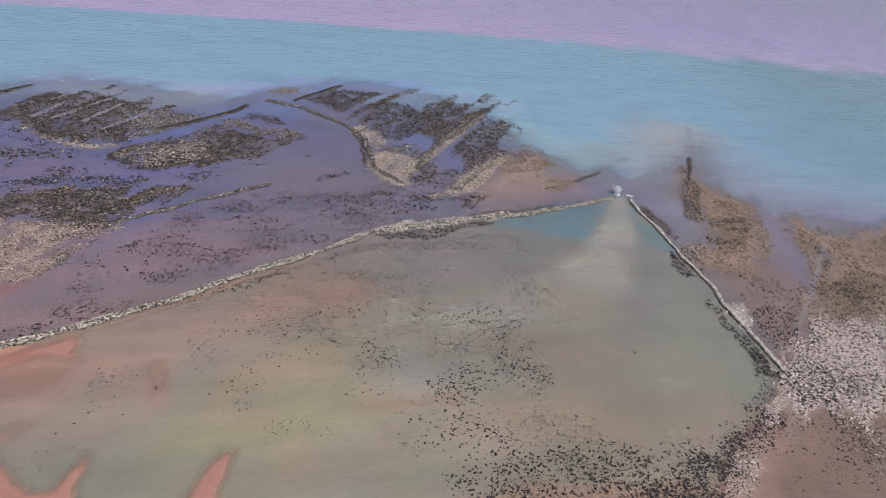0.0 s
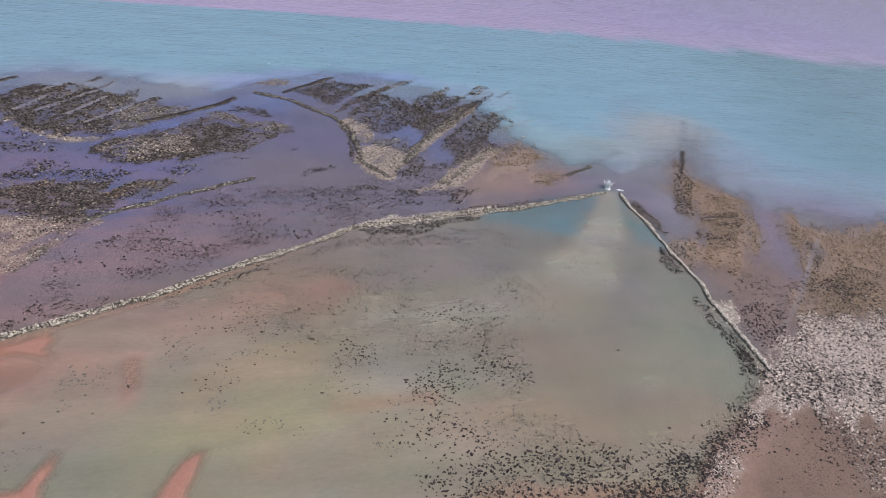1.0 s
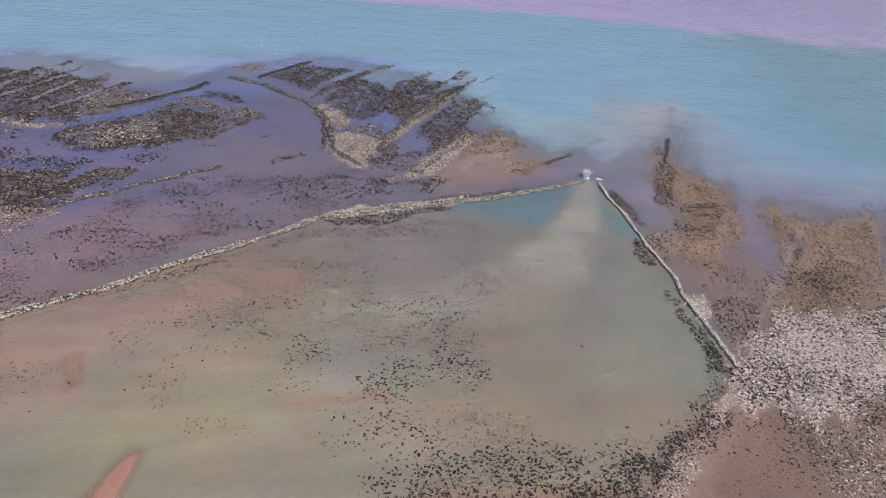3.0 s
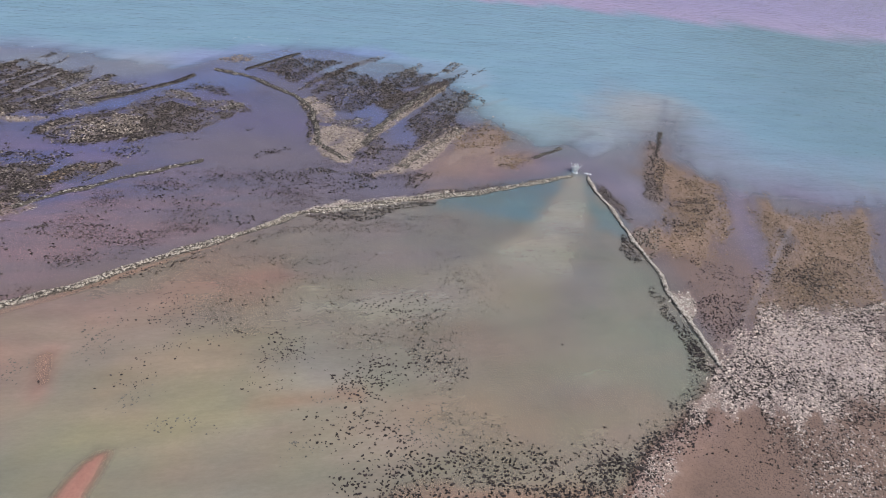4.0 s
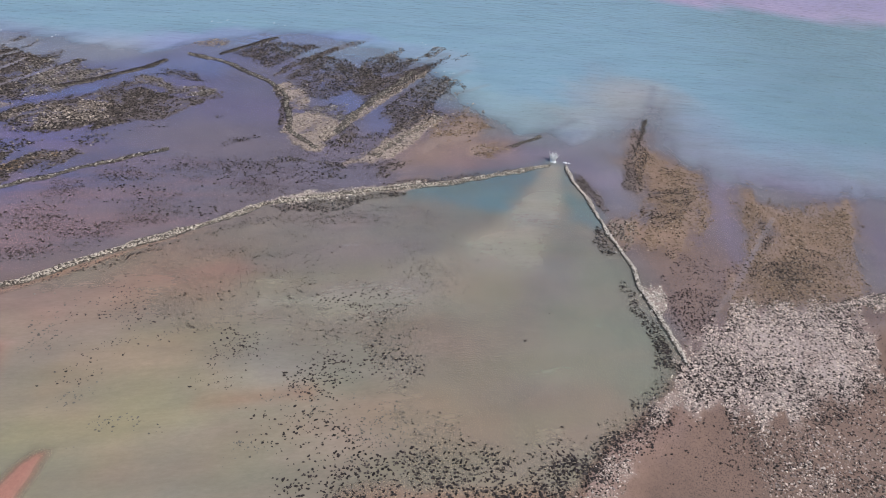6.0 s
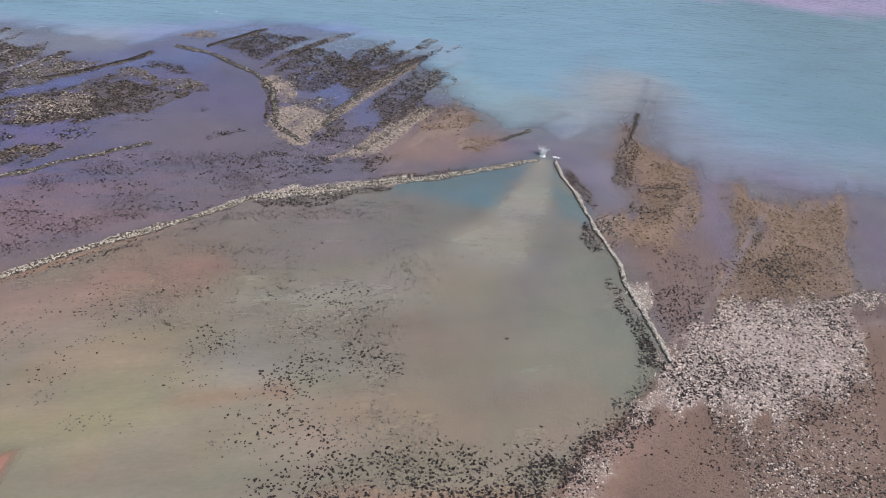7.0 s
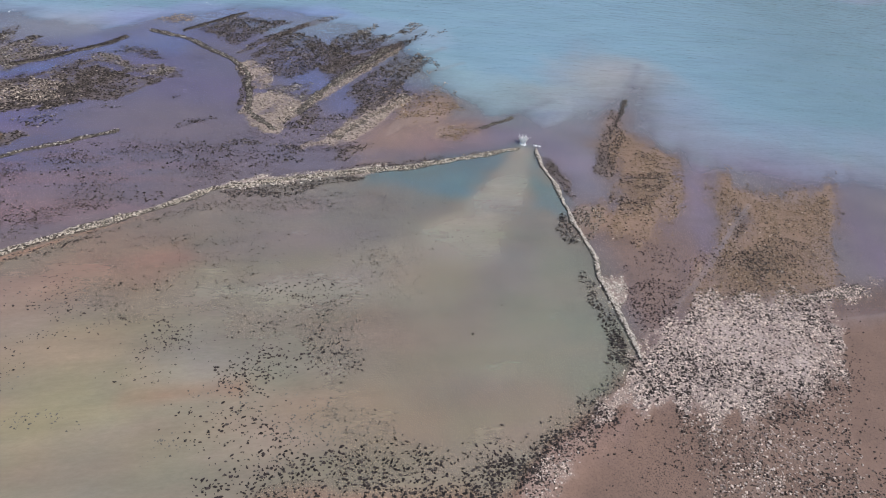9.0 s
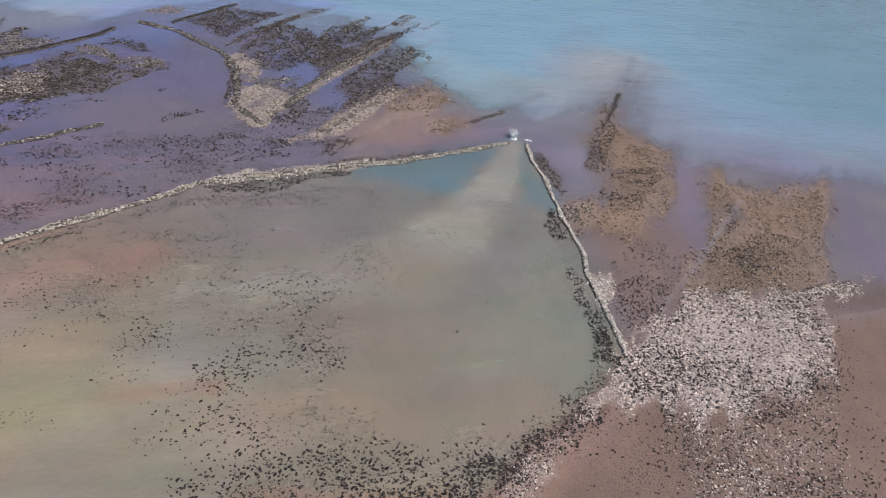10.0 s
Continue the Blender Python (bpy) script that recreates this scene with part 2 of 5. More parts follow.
area("fork", "D", 0.62, 0.5, 2, (-35.8, 158.8), (-32.0, 171.8), (-26.6, 178.7), (-21.1, 173.5), (-16.2, 166.6), (-14.2, 158.2), (-19.0, 150.7), (-25.4, 151.1),
    (-31.1, 155.0))
area("fork", "P", 0.7, 0.8, 1.2, (-35.5, 153.1), (-32.0, 156.3), (-26.3, 153.1), (-23.8, 148.0), (-23.6, 142.2), (-26.3, 141.5), (-30.5, 146.7))
area("fork", "P", 0.7, 0.75, 1, (-24.7, 129.0), (-25.2, 133.5), (-24.2, 138.5), (-19.6, 141.4), (-14.0, 139.1), (-12.1, 136.6), (-13.6, 130.9), (-12.3, 124.9),
    (-12.7, 122.5), (-17.3, 124.3), (-22.1, 127.3))
area("fork", "D", 0.9, 0.7, 0.7, (-35.0, 153.0), (-32.6, 152.0), (-28.7, 145.2), (-25.9, 141.3), (-26.7, 137.6), (-24.6, 130.0), (-25.0, 128.9), (-26.8, 132.9),
    (-28.5, 139.9), (-32.4, 147.4))
area("fork", "M", 0.6, 0.4, 1.4, (-23.5, 141.9), (-17.7, 146.0), (-12.2, 150.0), (-12.3, 140.4), (-16.4, 141.2), (-21.1, 141.1))
area("head", "D", 0.75, 0.5, 1.4, (-26.8, 178.1), (-20.9, 178.4), (-16.9, 173.5), (-9.4, 176.9), (-9.5, 170.4), (-12.1, 164.0), (-15.8, 165.0), (-20.7, 169.0))
area("head", "D", 0.75, 0.5, 1.4, (-14.5, 181.9), (-9.6, 187.8), (-0.4, 189.0), (3.9, 196.4), (4.5, 193.4), (-0.1, 183.6), (-3.4, 176.8), (-9.7, 169.4), (-15.1, 167.9))
area("head", "D", 0.85, 0.8, 1.2, (-14.5, 159.6), (-7.9, 169.7), (-0.3, 178.2), (7.8, 189.7), (11.3, 197.7), (9.6, 190.6), (3.9, 175.4), (-1.3, 162.7), (-5.8, 154.5),
    (-9.2, 151.2), (-11.9, 155.5))
area("head", "P", 0.8, 0.6, 0.6, (-13.9, 127.8), (-12.9, 135.0), (-9.4, 145.0), (-5.3, 156.6), (-1.7, 165.1), (5.0, 180.6), (5.6, 178.9), (0.8, 166.1), (-3.8, 153.0),
    (-8.6, 141.2), (-11.7, 130.4), (-12.9, 127.0))
area("head", "D", 0.75, 0.5, 1.6, (-1.4, 146.4), (-1.5, 154.0), (2.3, 161.8), (5.1, 173.2), (10.8, 179.4), (16.1, 175.2), (11.8, 164.1), (11.0, 155.9), (13.6, 154.0),
    (9.0, 144.5), (3.2, 138.7), (2.6, 144.1))
area("head", "D", 0.8, 0.7, 0.8, (-10.6, 129.6), (-9.5, 138.5), (-7.2, 136.5), (-7.1, 129.7), (-8.7, 127.9))
area("head", "M", 0.45, 0.2, 1.8, (5.6, 176.1), (9.9, 187.7), (18.5, 177.2), (20.7, 172.8), (15.2, 163.1), (13.1, 158.3))
area("head", "D", 0.3, 0.1, 1.6, (-13.0, 128.8), (-7.8, 131.5), (-0.0, 137.5), (2.9, 133.9), (-1.9, 124.9), (-5.4, 121.3), (-11.1, 121.7))
area("bar", "P", 0.9, 0.9, 1.2, (-5.5, 119.6), (-0.8, 126.4), (3.4, 135.3), (6.8, 143.0), (11.3, 152.3), (14.1, 152.3), (11.1, 140.6), (7.4, 131.3), (6.3, 126.9),
    (1.5, 122.2))
area("bar", "D", 0.6, 0.3, 1.4, (0.8, 122.0), (8.2, 125.9), (7.8, 122.5), (5.8, 115.7), (2.8, 116.7))
area("bar", "W", 0.4, 0.4, 5, (11.3, 151.7), (18.9, 160.6), (23.7, 157.2), (27.1, 150.6), (24.4, 146.2), (15.1, 139.6), (10.6, 136.1))
area("bar", "W", 0.45, 0.35, 2.5, (22.9, 139.2), (31.3, 142.9), (32.5, 140.1), (29.2, 135.4), (24.7, 135.6))
area("bar", "D", 0.5, 0, 0.8, (-28.3, 115.0), (-20.7, 116.8), (-11.9, 119.5), (-5.4, 121.5), (-5.0, 119.8), (-12.6, 117.2), (-20.3, 115.6), (-27.7, 113.6))
area("bar", "D", 0.35, 0, 1.2, (-11.4, 117.6), (-7.1, 119.6), (-3.4, 115.7), (-6.6, 112.6))
area("bar", "W", 0.3, 0.2, 1.4, (4.1, 115.6), (15.7, 120.9), (28.1, 126.6), (36.8, 131.7), (36.0, 129.8), (28.1, 125.0), (17.3, 118.9), (7.1, 114.2))
area("spit", "D", 0.65, 0.55, 1.6, (72.0, 164.5), (73.7, 164.4), (72.5, 155.6), (73.6, 150.7), (69.6, 141.5), (69.5, 132.3), (67.0, 130.2), (64.5, 133.1), (64.8, 138.7),
    (67.5, 147.4), (69.9, 156.0))
area("spit", "W", 0.8, 0.8, 6, (72.6, 151.0), (78.9, 148.2), (82.3, 144.8), (83.7, 138.1), (82.8, 130.0), (79.8, 119.6), (76.4, 112.6), (70.3, 108.8), (65.1, 109.0),
    (61.6, 111.1), (65.4, 117.6), (70.1, 123.7), (72.6, 134.6), (71.4, 140.9))
area("spit", "D", 0.55, 0.3, 1.6, (70.7, 130.8), (78.8, 136.6), (80.9, 133.0), (75.3, 120.5), (70.6, 116.5), (66.7, 119.1))
area("spit", "D", 0.3, 0, 1.4, (76.3, 147.3), (81.7, 143.1), (82.0, 134.9), (78.3, 135.1), (75.2, 138.2))
area("spit", "M", 0.75, 0.6, 1.4, (57.3, 116.1), (62.6, 117.2), (64.8, 113.1), (62.3, 106.2), (59.0, 103.0), (57.6, 106.1))
area("spit", "D", 0.98, 0.8, 0.9, (49.9, 133.3), (52.5, 133.5), (54.7, 130.5), (57.5, 124.7), (59.1, 119.9), (57.8, 115.8), (55.6, 120.2), (52.9, 126.8))
area("east", "W", 0.9, 0.75, 8, (98.6, 141.5), (98.6, 136.1), (102.5, 133.4), (111.7, 134.2), (122.8, 137.5), (122.6, 134.4), (119.1, 124.1), (113.8, 110.4),
    (112.4, 103.5), (100.8, 99.1), (91.5, 96.8), (82.2, 94.0), (80.7, 93.6), (87.8, 105.5), (94.7, 117.3), (98.9, 125.1), (98.2, 129.7), (93.7, 125.0), (92.8, 127.6))
area("east", "D", 0.3, 0.2, 2, (89.5, 107.8), (106.0, 120.4), (114.5, 116.5), (108.8, 101.9), (98.2, 98.6), (85.0, 95.3), (84.5, 99.2))
area("east", "D", 0.5, 0.3, 1.5, (95.4, 111.3), (101.8, 115.1), (101.1, 107.1), (97.0, 101.5), (92.9, 102.3))
area("east", "D", 0.5, 0.3, 1, (98.0, 127.2), (101.8, 129.5), (98.6, 118.4), (94.6, 114.7))
area("east", "W", 0.5, 0.5, 0.9, (129.8, 152.9), (131.5, 153.4), (122.9, 133.3), (120.1, 131.8))
area("east", "W", 0.4, 0.5, 0.9, (100.1, 146.3), (101.6, 146.7), (99.0, 135.5), (97.2, 136.5))
area("east", "M", 0.6, 0.2, 1, (83.3, 95.6), (92.0, 98.1), (102.9, 101.1), (112.6, 104.6), (111.1, 101.7), (100.3, 98.0), (83.2, 93.5))
area("rubble", "R", 0.95, 0.95, 3, (67.1, 74.0), (68.1, 77.2), (71.3, 81.0), (75.5, 85.1), (79.7, 90.9), (82.2, 94.2), (86.6, 95.4), (94.9, 97.0), (101.3, 99.3),
    (109.3, 102.6), (117.6, 105.8), (117.3, 104.4), (110.2, 101.3), (107.4, 95.0), (105.6, 89.1), (102.6, 82.2), (99.5, 79.7), (95.8, 76.1), (90.2, 73.6), (85.4, 69.7),
    (81.2, 67.3), (77.6, 67.3), (75.1, 68.5), (71.6, 69.6), (67.9, 69.0), (65.7, 69.4))
area("rubble", "D", 0.5, 0.15, 2, (67.8, 76.5), (73.2, 80.2), (80.3, 80.7), (87.1, 79.9), (89.9, 79.3), (87.1, 75.3), (80.6, 72.8), (74.6, 71.0), (68.9, 70.1),
    (66.8, 72.2))
area("rubble", "D", 0.5, 0.1, 1.5, (96.2, 95.8), (103.7, 99.8), (110.1, 101.7), (105.5, 88.8), (103.4, 92.3), (99.4, 93.6))
area("rubble", "D", 0.24, 0, 3, (70.3, 80.6), (81.1, 92.8), (108.8, 101.2), (102.6, 82.2), (85.4, 69.7), (75.1, 68.5), (67.0, 69.9))
area("rubble", "D", 0.5, 0.1, 1.5, (88.3, 73.4), (96.1, 77.1), (101.3, 80.7), (101.0, 77.2), (94.1, 71.0), (87.9, 68.7))
area("thin", "S", 0.42, 0.12, 4, (72.0, 69.3), (77.6, 67.5), (85.5, 70.2), (95.8, 76.1), (102.4, 80.9), (101.8, 76.3), (100.5, 69.9), (101.8, 66.3), (101.7, 58.9),
    (100.4, 55.2), (74.9, 50.6), (74.7, 54.2), (74.0, 58.2), (72.8, 63.3))
area("thin", "D", 0.3, 0, 4, (72.4, 68.8), (77.5, 67.1), (85.4, 69.9), (95.8, 76.1), (102.9, 81.1), (102.2, 76.4), (100.5, 69.9), (101.8, 66.3), (101.7, 58.9),
    (100.4, 55.2), (74.9, 50.6), (74.7, 54.2), (73.6, 58.1), (72.4, 63.2))
area("thin", "P", 0.4, 0.15, 2.5, (75.8, 57.9), (79.6, 60.7), (83.5, 59.4), (85.1, 57.9), (83.2, 55.5), (80.8, 52.4), (75.9, 51.5), (75.4, 54.3))
area("thin", "P", 0.2, 0.1, 1.6, (77.8, 66.4), (84.3, 69.0), (87.9, 67.3), (84.4, 62.7), (79.0, 61.8), (76.1, 63.8))
area("thin", "P", 0.28, 0.1, 1.6, (91.2, 68.0), (96.9, 66.3), (94.2, 61.3), (88.2, 61.0))
area("thin", "D", 0.12, 0, 6, (107.9, 95.1), (113.1, 94.9), (110.1, 78.1), (106.5, 60.2), (99.9, 60.7), (101.8, 76.3))
area("thin", "D", 0.06, 0, 3, (61.1, 63.5), (70.5, 68.4), (73.8, 61.7), (74.7, 55.1), (59.5, 51.1))
area("thin", "D", 0.3, 0, 1.6, (66.3, 92.3), (72.1, 95.3), (79.3, 94.5), (74.2, 86.9), (68.8, 84.1), (67.4, 88.0))
area("thin", "D", 0.12, 0, 3, (70.6, 110.5), (86.4, 107.0), (83.2, 98.9), (75.4, 90.4), (70.1, 83.3), (67.5, 88.5), (68.0, 98.5))
area("thin", "P", 0.5, 0.3, 1, (122.8, 110.1), (126.3, 111.5), (126.4, 109.5), (122.7, 107.8))
area("bank", "P", 0.75, 0.8, 1, (66.7, 73.6), (67.4, 70.0), (65.0, 68.1), (62.1, 65.2), (60.2, 62.8), (58.4, 62.8), (60.4, 65.9), (63.5, 69.8))
area("bank", "S", 0.26, 0.5, 1.4, (60.3, 62.9), (57.6, 60.1), (55.5, 57.5), (54.2, 54.4), (52.6, 52.5), (51.1, 49.5), (50.6, 46.6), (46.6, 45.8), (47.4, 49.1),
    (48.9, 52.2), (52.4, 56.5), (56.6, 61.3))
area("bank", "P", 0.45, 0.4, 0.8, (50.7, 54.0), (53.6, 55.1), (54.4, 53.8), (52.1, 52.2), (50.3, 52.4))
area("bank", "P", 0.2, 0.15, 0.8, (48.4, 50.1), (51.7, 51.4), (52.6, 49.9), (48.0, 47.8))
area("bank", "D", 0.3, 0, 1.2, (59.4, 65.7), (56.6, 61.3), (52.4, 56.5), (49.3, 52.6), (51.3, 52.2), (55.3, 57.5), (60.2, 63.0))
area("foot", "D", 0.55, 0, 0.8, (59.0, 96.5), (60.5, 93.1), (61.6, 89.1), (63.6, 84.3), (64.5, 81.7), (64.7, 77.7), (66.7, 74.9), (65.2, 74.6), (62.9, 75.0),
    (62.6, 79.5), (60.9, 83.8), (58.9, 87.6), (57.8, 92.4))
area("foot", "D", 0.6, 0, 0.6, (63.4, 81.1), (64.9, 81.2), (65.0, 77.2), (66.4, 75.1), (65.0, 74.7), (63.0, 75.6))
area("foot", "D", 0.85, 0.1, 0.7, (53.9, 112.5), (55.5, 113.0), (56.8, 106.7), (58.3, 103.2), (55.6, 103.8), (53.8, 107.4))
area("foot", "P", 0.95, 0.8, 0.9, (61.2, 95.3), (67.0, 96.0), (66.4, 90.1), (63.8, 87.6), (62.2, 90.6))
area("westfoot", "D", 0.95, 0.35, 0.8, (-16.3, 99.2), (-10.6, 101.6), (-4.1, 105.1), (3.9, 110.1), (9.3, 113.2), (9.9, 111.7), (4.4, 107.5), (-1.1, 103.2), (-5.5, 101.0),
    (-9.8, 98.9), (-14.4, 98.1))
area("westfoot", "P", 0.6, 0.9, 0.8, (-17.9, 101.0), (-11.7, 105.0), (-2.6, 109.7), (7.0, 114.6), (14.7, 118.3), (14.9, 116.7), (5.0, 110.9), (-4.2, 105.7),
    (-12.4, 101.3), (-16.7, 99.5))
area("westfoot", "D", 0.5, 0.1, 1, (-63.9, 60.5), (-59.8, 63.8), (-55.5, 64.9), (-48.0, 67.7), (-47.9, 65.9), (-53.3, 63.1), (-58.1, 61.2), (-62.2, 60.1))
area("westfoot", "D", 0.3, 0, 0.9, (-69.5, 54.8), (-62.2, 58.7), (-63.1, 56.1), (-68.0, 52.9))
area("westfoot", "D", 0.22, 0, 0.9, (-47.6, 66.9), (-33.3, 80.7), (-20.3, 92.7), (-18.7, 91.5), (-30.7, 79.8), (-46.0, 65.8))
area("westfoot", "D", 0.9, 0.3, 0.8, (4.3, 114.5), (15.9, 119.7), (28.1, 126.3), (39.8, 133.5), (40.0, 132.5), (28.9, 125.0), (17.4, 118.5), (4.7, 112.7))
area("flat", "D", 0.2, 0, 3, (-14.8, 115.2), (1.5, 122.0), (4.9, 114.9), (-7.6, 109.0), (-16.3, 103.5), (-22.4, 106.6))
area("flat", "D", 0.08, 0, 4, (-52.0, 106.3), (-30.9, 114.9), (-5.0, 119.8), (4.4, 114.0), (-11.9, 105.8), (-24.5, 93.1), (-34.3, 84.6), (-43.8, 78.5), (-53.0, 82.8))
area("flat", "D", 0.5, 0, 0.6, (-35.0, 119.7), (-33.2, 122.3), (-28.7, 125.7), (-27.9, 124.5), (-31.8, 120.5), (-34.0, 118.4))
area("flat", "D", 0.6, 0, 0.6, (-43.3, 130.4), (-41.1, 132.6), (-40.7, 130.8), (-42.3, 129.2))
area("flat", "D", 0.3, 0, 0.8, (-57.8, 90.9), (-56.1, 96.2), (-53.0, 96.4), (-55.2, 90.6))
area("flat", "D", 0.3, 0, 0.8, (-64.4, 79.6), (-62.5, 83.1), (-60.8, 82.2), (-62.2, 78.7))
area("flat", "D", 0.05, 0, 4, (-69.3, 80.1), (-55.7, 91.6), (-34.4, 115.4), (-13.5, 111.1), (-23.0, 93.6), (-41.4, 78.5), (-56.3, 66.2), (-67.9, 71.3))
area("pebble", "D", 0.8, 0, 1.6, (-50.5, 48.2), (-49.8, 51.2), (-45.3, 53.3), (-43.2, 52.0), (-43.3, 49.8), (-45.9, 47.6), (-48.6, 46.5))
area("pebble", "D", 0.7, 0, 1.4, (-48.6, 46.0), (-45.6, 47.2), (-44.0, 45.9), (-45.1, 43.7), (-47.2, 43.3))
area("pebble", "D", 0.8, 0, 1, (-48.4, 35.9), (-46.1, 38.0), (-43.0, 39.2), (-43.1, 38.2), (-46.2, 37.1), (-46.8, 34.8))
area("pebble", "D", 0.6, 0, 1.4, (-28.8, 45.7), (-28.6, 49.1), (-24.1, 53.0), (-23.8, 51.3), (-27.2, 47.8))
area("pebble", "D", 0.6, 0, 1.4, (-37.9, 55.6), (-36.4, 61.3), (-33.2, 59.2), (-34.3, 53.8))
area("pebble", "D", 0.4, 0, 2, (-22.0, 43.1), (-22.0, 47.4), (-15.2, 50.3), (-13.1, 47.6), (-18.6, 45.1))
area("pebble", "D", 0.2, 0, 5, (-37.4, 79.6), (-11.5, 99.3), (27.7, 103.8), (24.8, 69.6), (-5.2, 62.9), (-13.2, 72.4), (-25.5, 65.0), (-34.4, 67.2), (-40.8, 61.4),
    (-45.3, 64.5))
area("pebble", "D", 0.28, 0, 5, (-2.2, 55.0), (11.4, 57.9), (24.1, 60.6), (31.6, 57.6), (28.1, 51.7), (12.6, 47.1), (0.9, 46.3))
area("head", "M", 0.4, 0.3, 0.8, (2.5, 192.5), (8.5, 204.8), (9.1, 202.8), (4.2, 190.1))
area("head", "M", 0.4, 0.3, 0.8, (8.0, 187.8), (17.0, 203.2), (17.6, 200.7), (9.6, 183.6))
area("head", "M", 0.4, 0.3, 0.8, (-1.3, 187.5), (6.3, 205.5), (7.0, 202.9), (0.5, 185.4))
area("head", "M", 0.4, 0.3, 0.8, (-9.6, 187.8), (-5.1, 196.4), (-4.4, 194.6), (-8.1, 185.9))
area("west", "D", 0.5, 0.35, 0.7, (-116.2, 143.9), (-114.0, 151.6), (-112.7, 149.7), (-114.1, 142.5))
area("west", "D", 0.5, 0.35, 0.7, (-106.6, 145.6), (-105.2, 154.4), (-103.8, 152.5), (-104.5, 143.7))
area("west", "D", 0.5, 0.35, 0.7, (-98.4, 143.7), (-96.4, 151.5), (-95.0, 149.2), (-96.3, 141.5))
area("west", "D", 0.5, 0.35, 0.7, (-112.7, 147.1), (-110.6, 156.0), (-109.3, 154.0), (-110.7, 145.6))
area("west", "D", 0.5, 0.35, 0.7, (-91.0, 142.5), (-89.3, 148.9), (-88.1, 147.0), (-89.2, 141.1))
# tints of silt, and of mirrored sky over the flats: two ends, half width, colour, strength
POOL_TINTS = [
    (-60.0, 40.0, -24.0, 70.0, 16.0, (0.292, 0.228, 0.186), 0.55),
    (-44.6, 63.2, -19.2, 79.1, 6.9, (0.305, 0.178, 0.147), 0.7),
    (-59.4, 44.3, -43.8, 53.1, 5.3, (0.305, 0.188, 0.156), 0.55),
    (-29.4, 41.6, -12.1, 52.0, 9.5, (0.309, 0.266, 0.178), 0.9),
    (-27.3, 56.7, -10.7, 65.7, 4.4, (0.305, 0.254, 0.181), 0.7),
    (-2.7, 48.7, 23.6, 56.5, 5.5, (0.305, 0.238, 0.175), 0.8),
    (-7.1, 73.9, 14.4, 85.1, 4.6, (0.254, 0.227, 0.209), 0.6),
    (-8.7, 52.4, 5.1, 57.1, 1.2, (0.342, 0.184, 0.122), 0.7),
    (8.2, 40.0, 39.7, 47.4, 1.2, (0.413, 0.168, 0.102), 0.7),
    (-23.1, 77.0, -13.8, 79.8, 0.8, (0.328, 0.181, 0.156), 0.5),
    (-60.9, 49.6, -52.6, 47.9, 2.4, (0.4, 0.19, 0.15), 0.75),
    (-51.1, 53.0, -45.7, 50.9, 1.5, (0.36, 0.19, 0.16), 0.7),
    (-41.6, 54.4, -38.5, 47.6, 1.6, (0.38, 0.185, 0.15), 0.75),
    (-51.0, 39.8, -44.3, 44.6, 5.7, (0.29, 0.222, 0.18), 0.6),
    (-46.6, 58.3, -37.3, 69.4, 5.7, (0.262, 0.208, 0.19), 0.6),
]
POOL_GREENS = [
    (26.1, 85.5, 32.8, 82.8, 6.5, (0.275, 0.287, 0.231), 0.6),
    (47.6, 82.3, 58.5, 74.2, 7.3, (0.188, 0.227, 0.202), 0.7),
    (-19.7, 90.4, 18.5, 107.0, 5.2, (0.195, 0.181, 0.202), 0.7),
    (-7.8, 77.8, 28.1, 93.4, 2.9, (0.314, 0.283, 0.235), 0.6),
    (22.7, 69.1, 49.1, 64.5, 6.4, (0.262, 0.223, 0.195), 0.6),
    (-49.3, 46.4, -43.6, 54.3, 3.0, (0.216, 0.195, 0.162), 0.4),
    (40.5, 100.8, 53.4, 100.1, 5.7, (0.181, 0.209, 0.216), 0.6),
]
# clouds of silt with an outline: softness, colour, strength, outline
CLOUDS = []


def cloud(soft, rgb, amount, *outline):
    CLOUDS.append((soft, rgb, amount, list(outline)))


cloud(4, (0.075, 0.2, 0.265), 0.95, (8.7, 114.1), (18.9, 121.5), (29.8, 127.4), (44.6, 135.6), (38.3, 120.6), (34.3, 111.6), (22.7, 109.9), (11.6, 110.6))
cloud(4, (0.11, 0.215, 0.255), 0.9, (46.3, 135.9), (48.7, 131.7), (56.0, 113.1), (48.0, 111.5), (47.1, 123.4))
cloud(2.5, (0.17, 0.18, 0.2), 0.6, (18.5, 107.0), (33.8, 109.8), (27.7, 103.4), (18.3, 101.6))
cloud(4, (0.25, 0.262, 0.225), 0.6, (49.2, 99.0), (53.9, 97.2), (53.9, 82.1), (48.7, 68.1), (38.5, 66.0), (47.0, 77.5), (48.3, 87.5))
cloud(4, (0.19, 0.22, 0.2), 0.6, (56.0, 89.3), (63.2, 81.2), (62.0, 72.3), (54.7, 69.4), (53.7, 76.0))
cloud(7, (0.205, 0.19, 0.2), 0.7, (-10.8, 95.0), (14.4, 109.4), (19.7, 101.5), (21.8, 91.7), (2.9, 83.1), (-15.3, 81.9))
cloud(4, (0.19, 0.195, 0.205), 0.6, (39.2, 104.8), (50.1, 105.6), (49.3, 91.3), (42.4, 79.5), (35.4, 77.8), (38.4, 92.2))
cloud(6, (0.25, 0.225, 0.2), 0.5, (-11.9, 66.8), (9.1, 73.2), (24.8, 69.6), (22.1, 61.3), (1.4, 57.0), (-9.3, 59.4))
cloud(4, (0.27, 0.195, 0.185), 0.65, (67.9, 103.5), (78.1, 104.5), (83.2, 97.8), (76.8, 89.6), (70.7, 84.1), (68.6, 88.3))
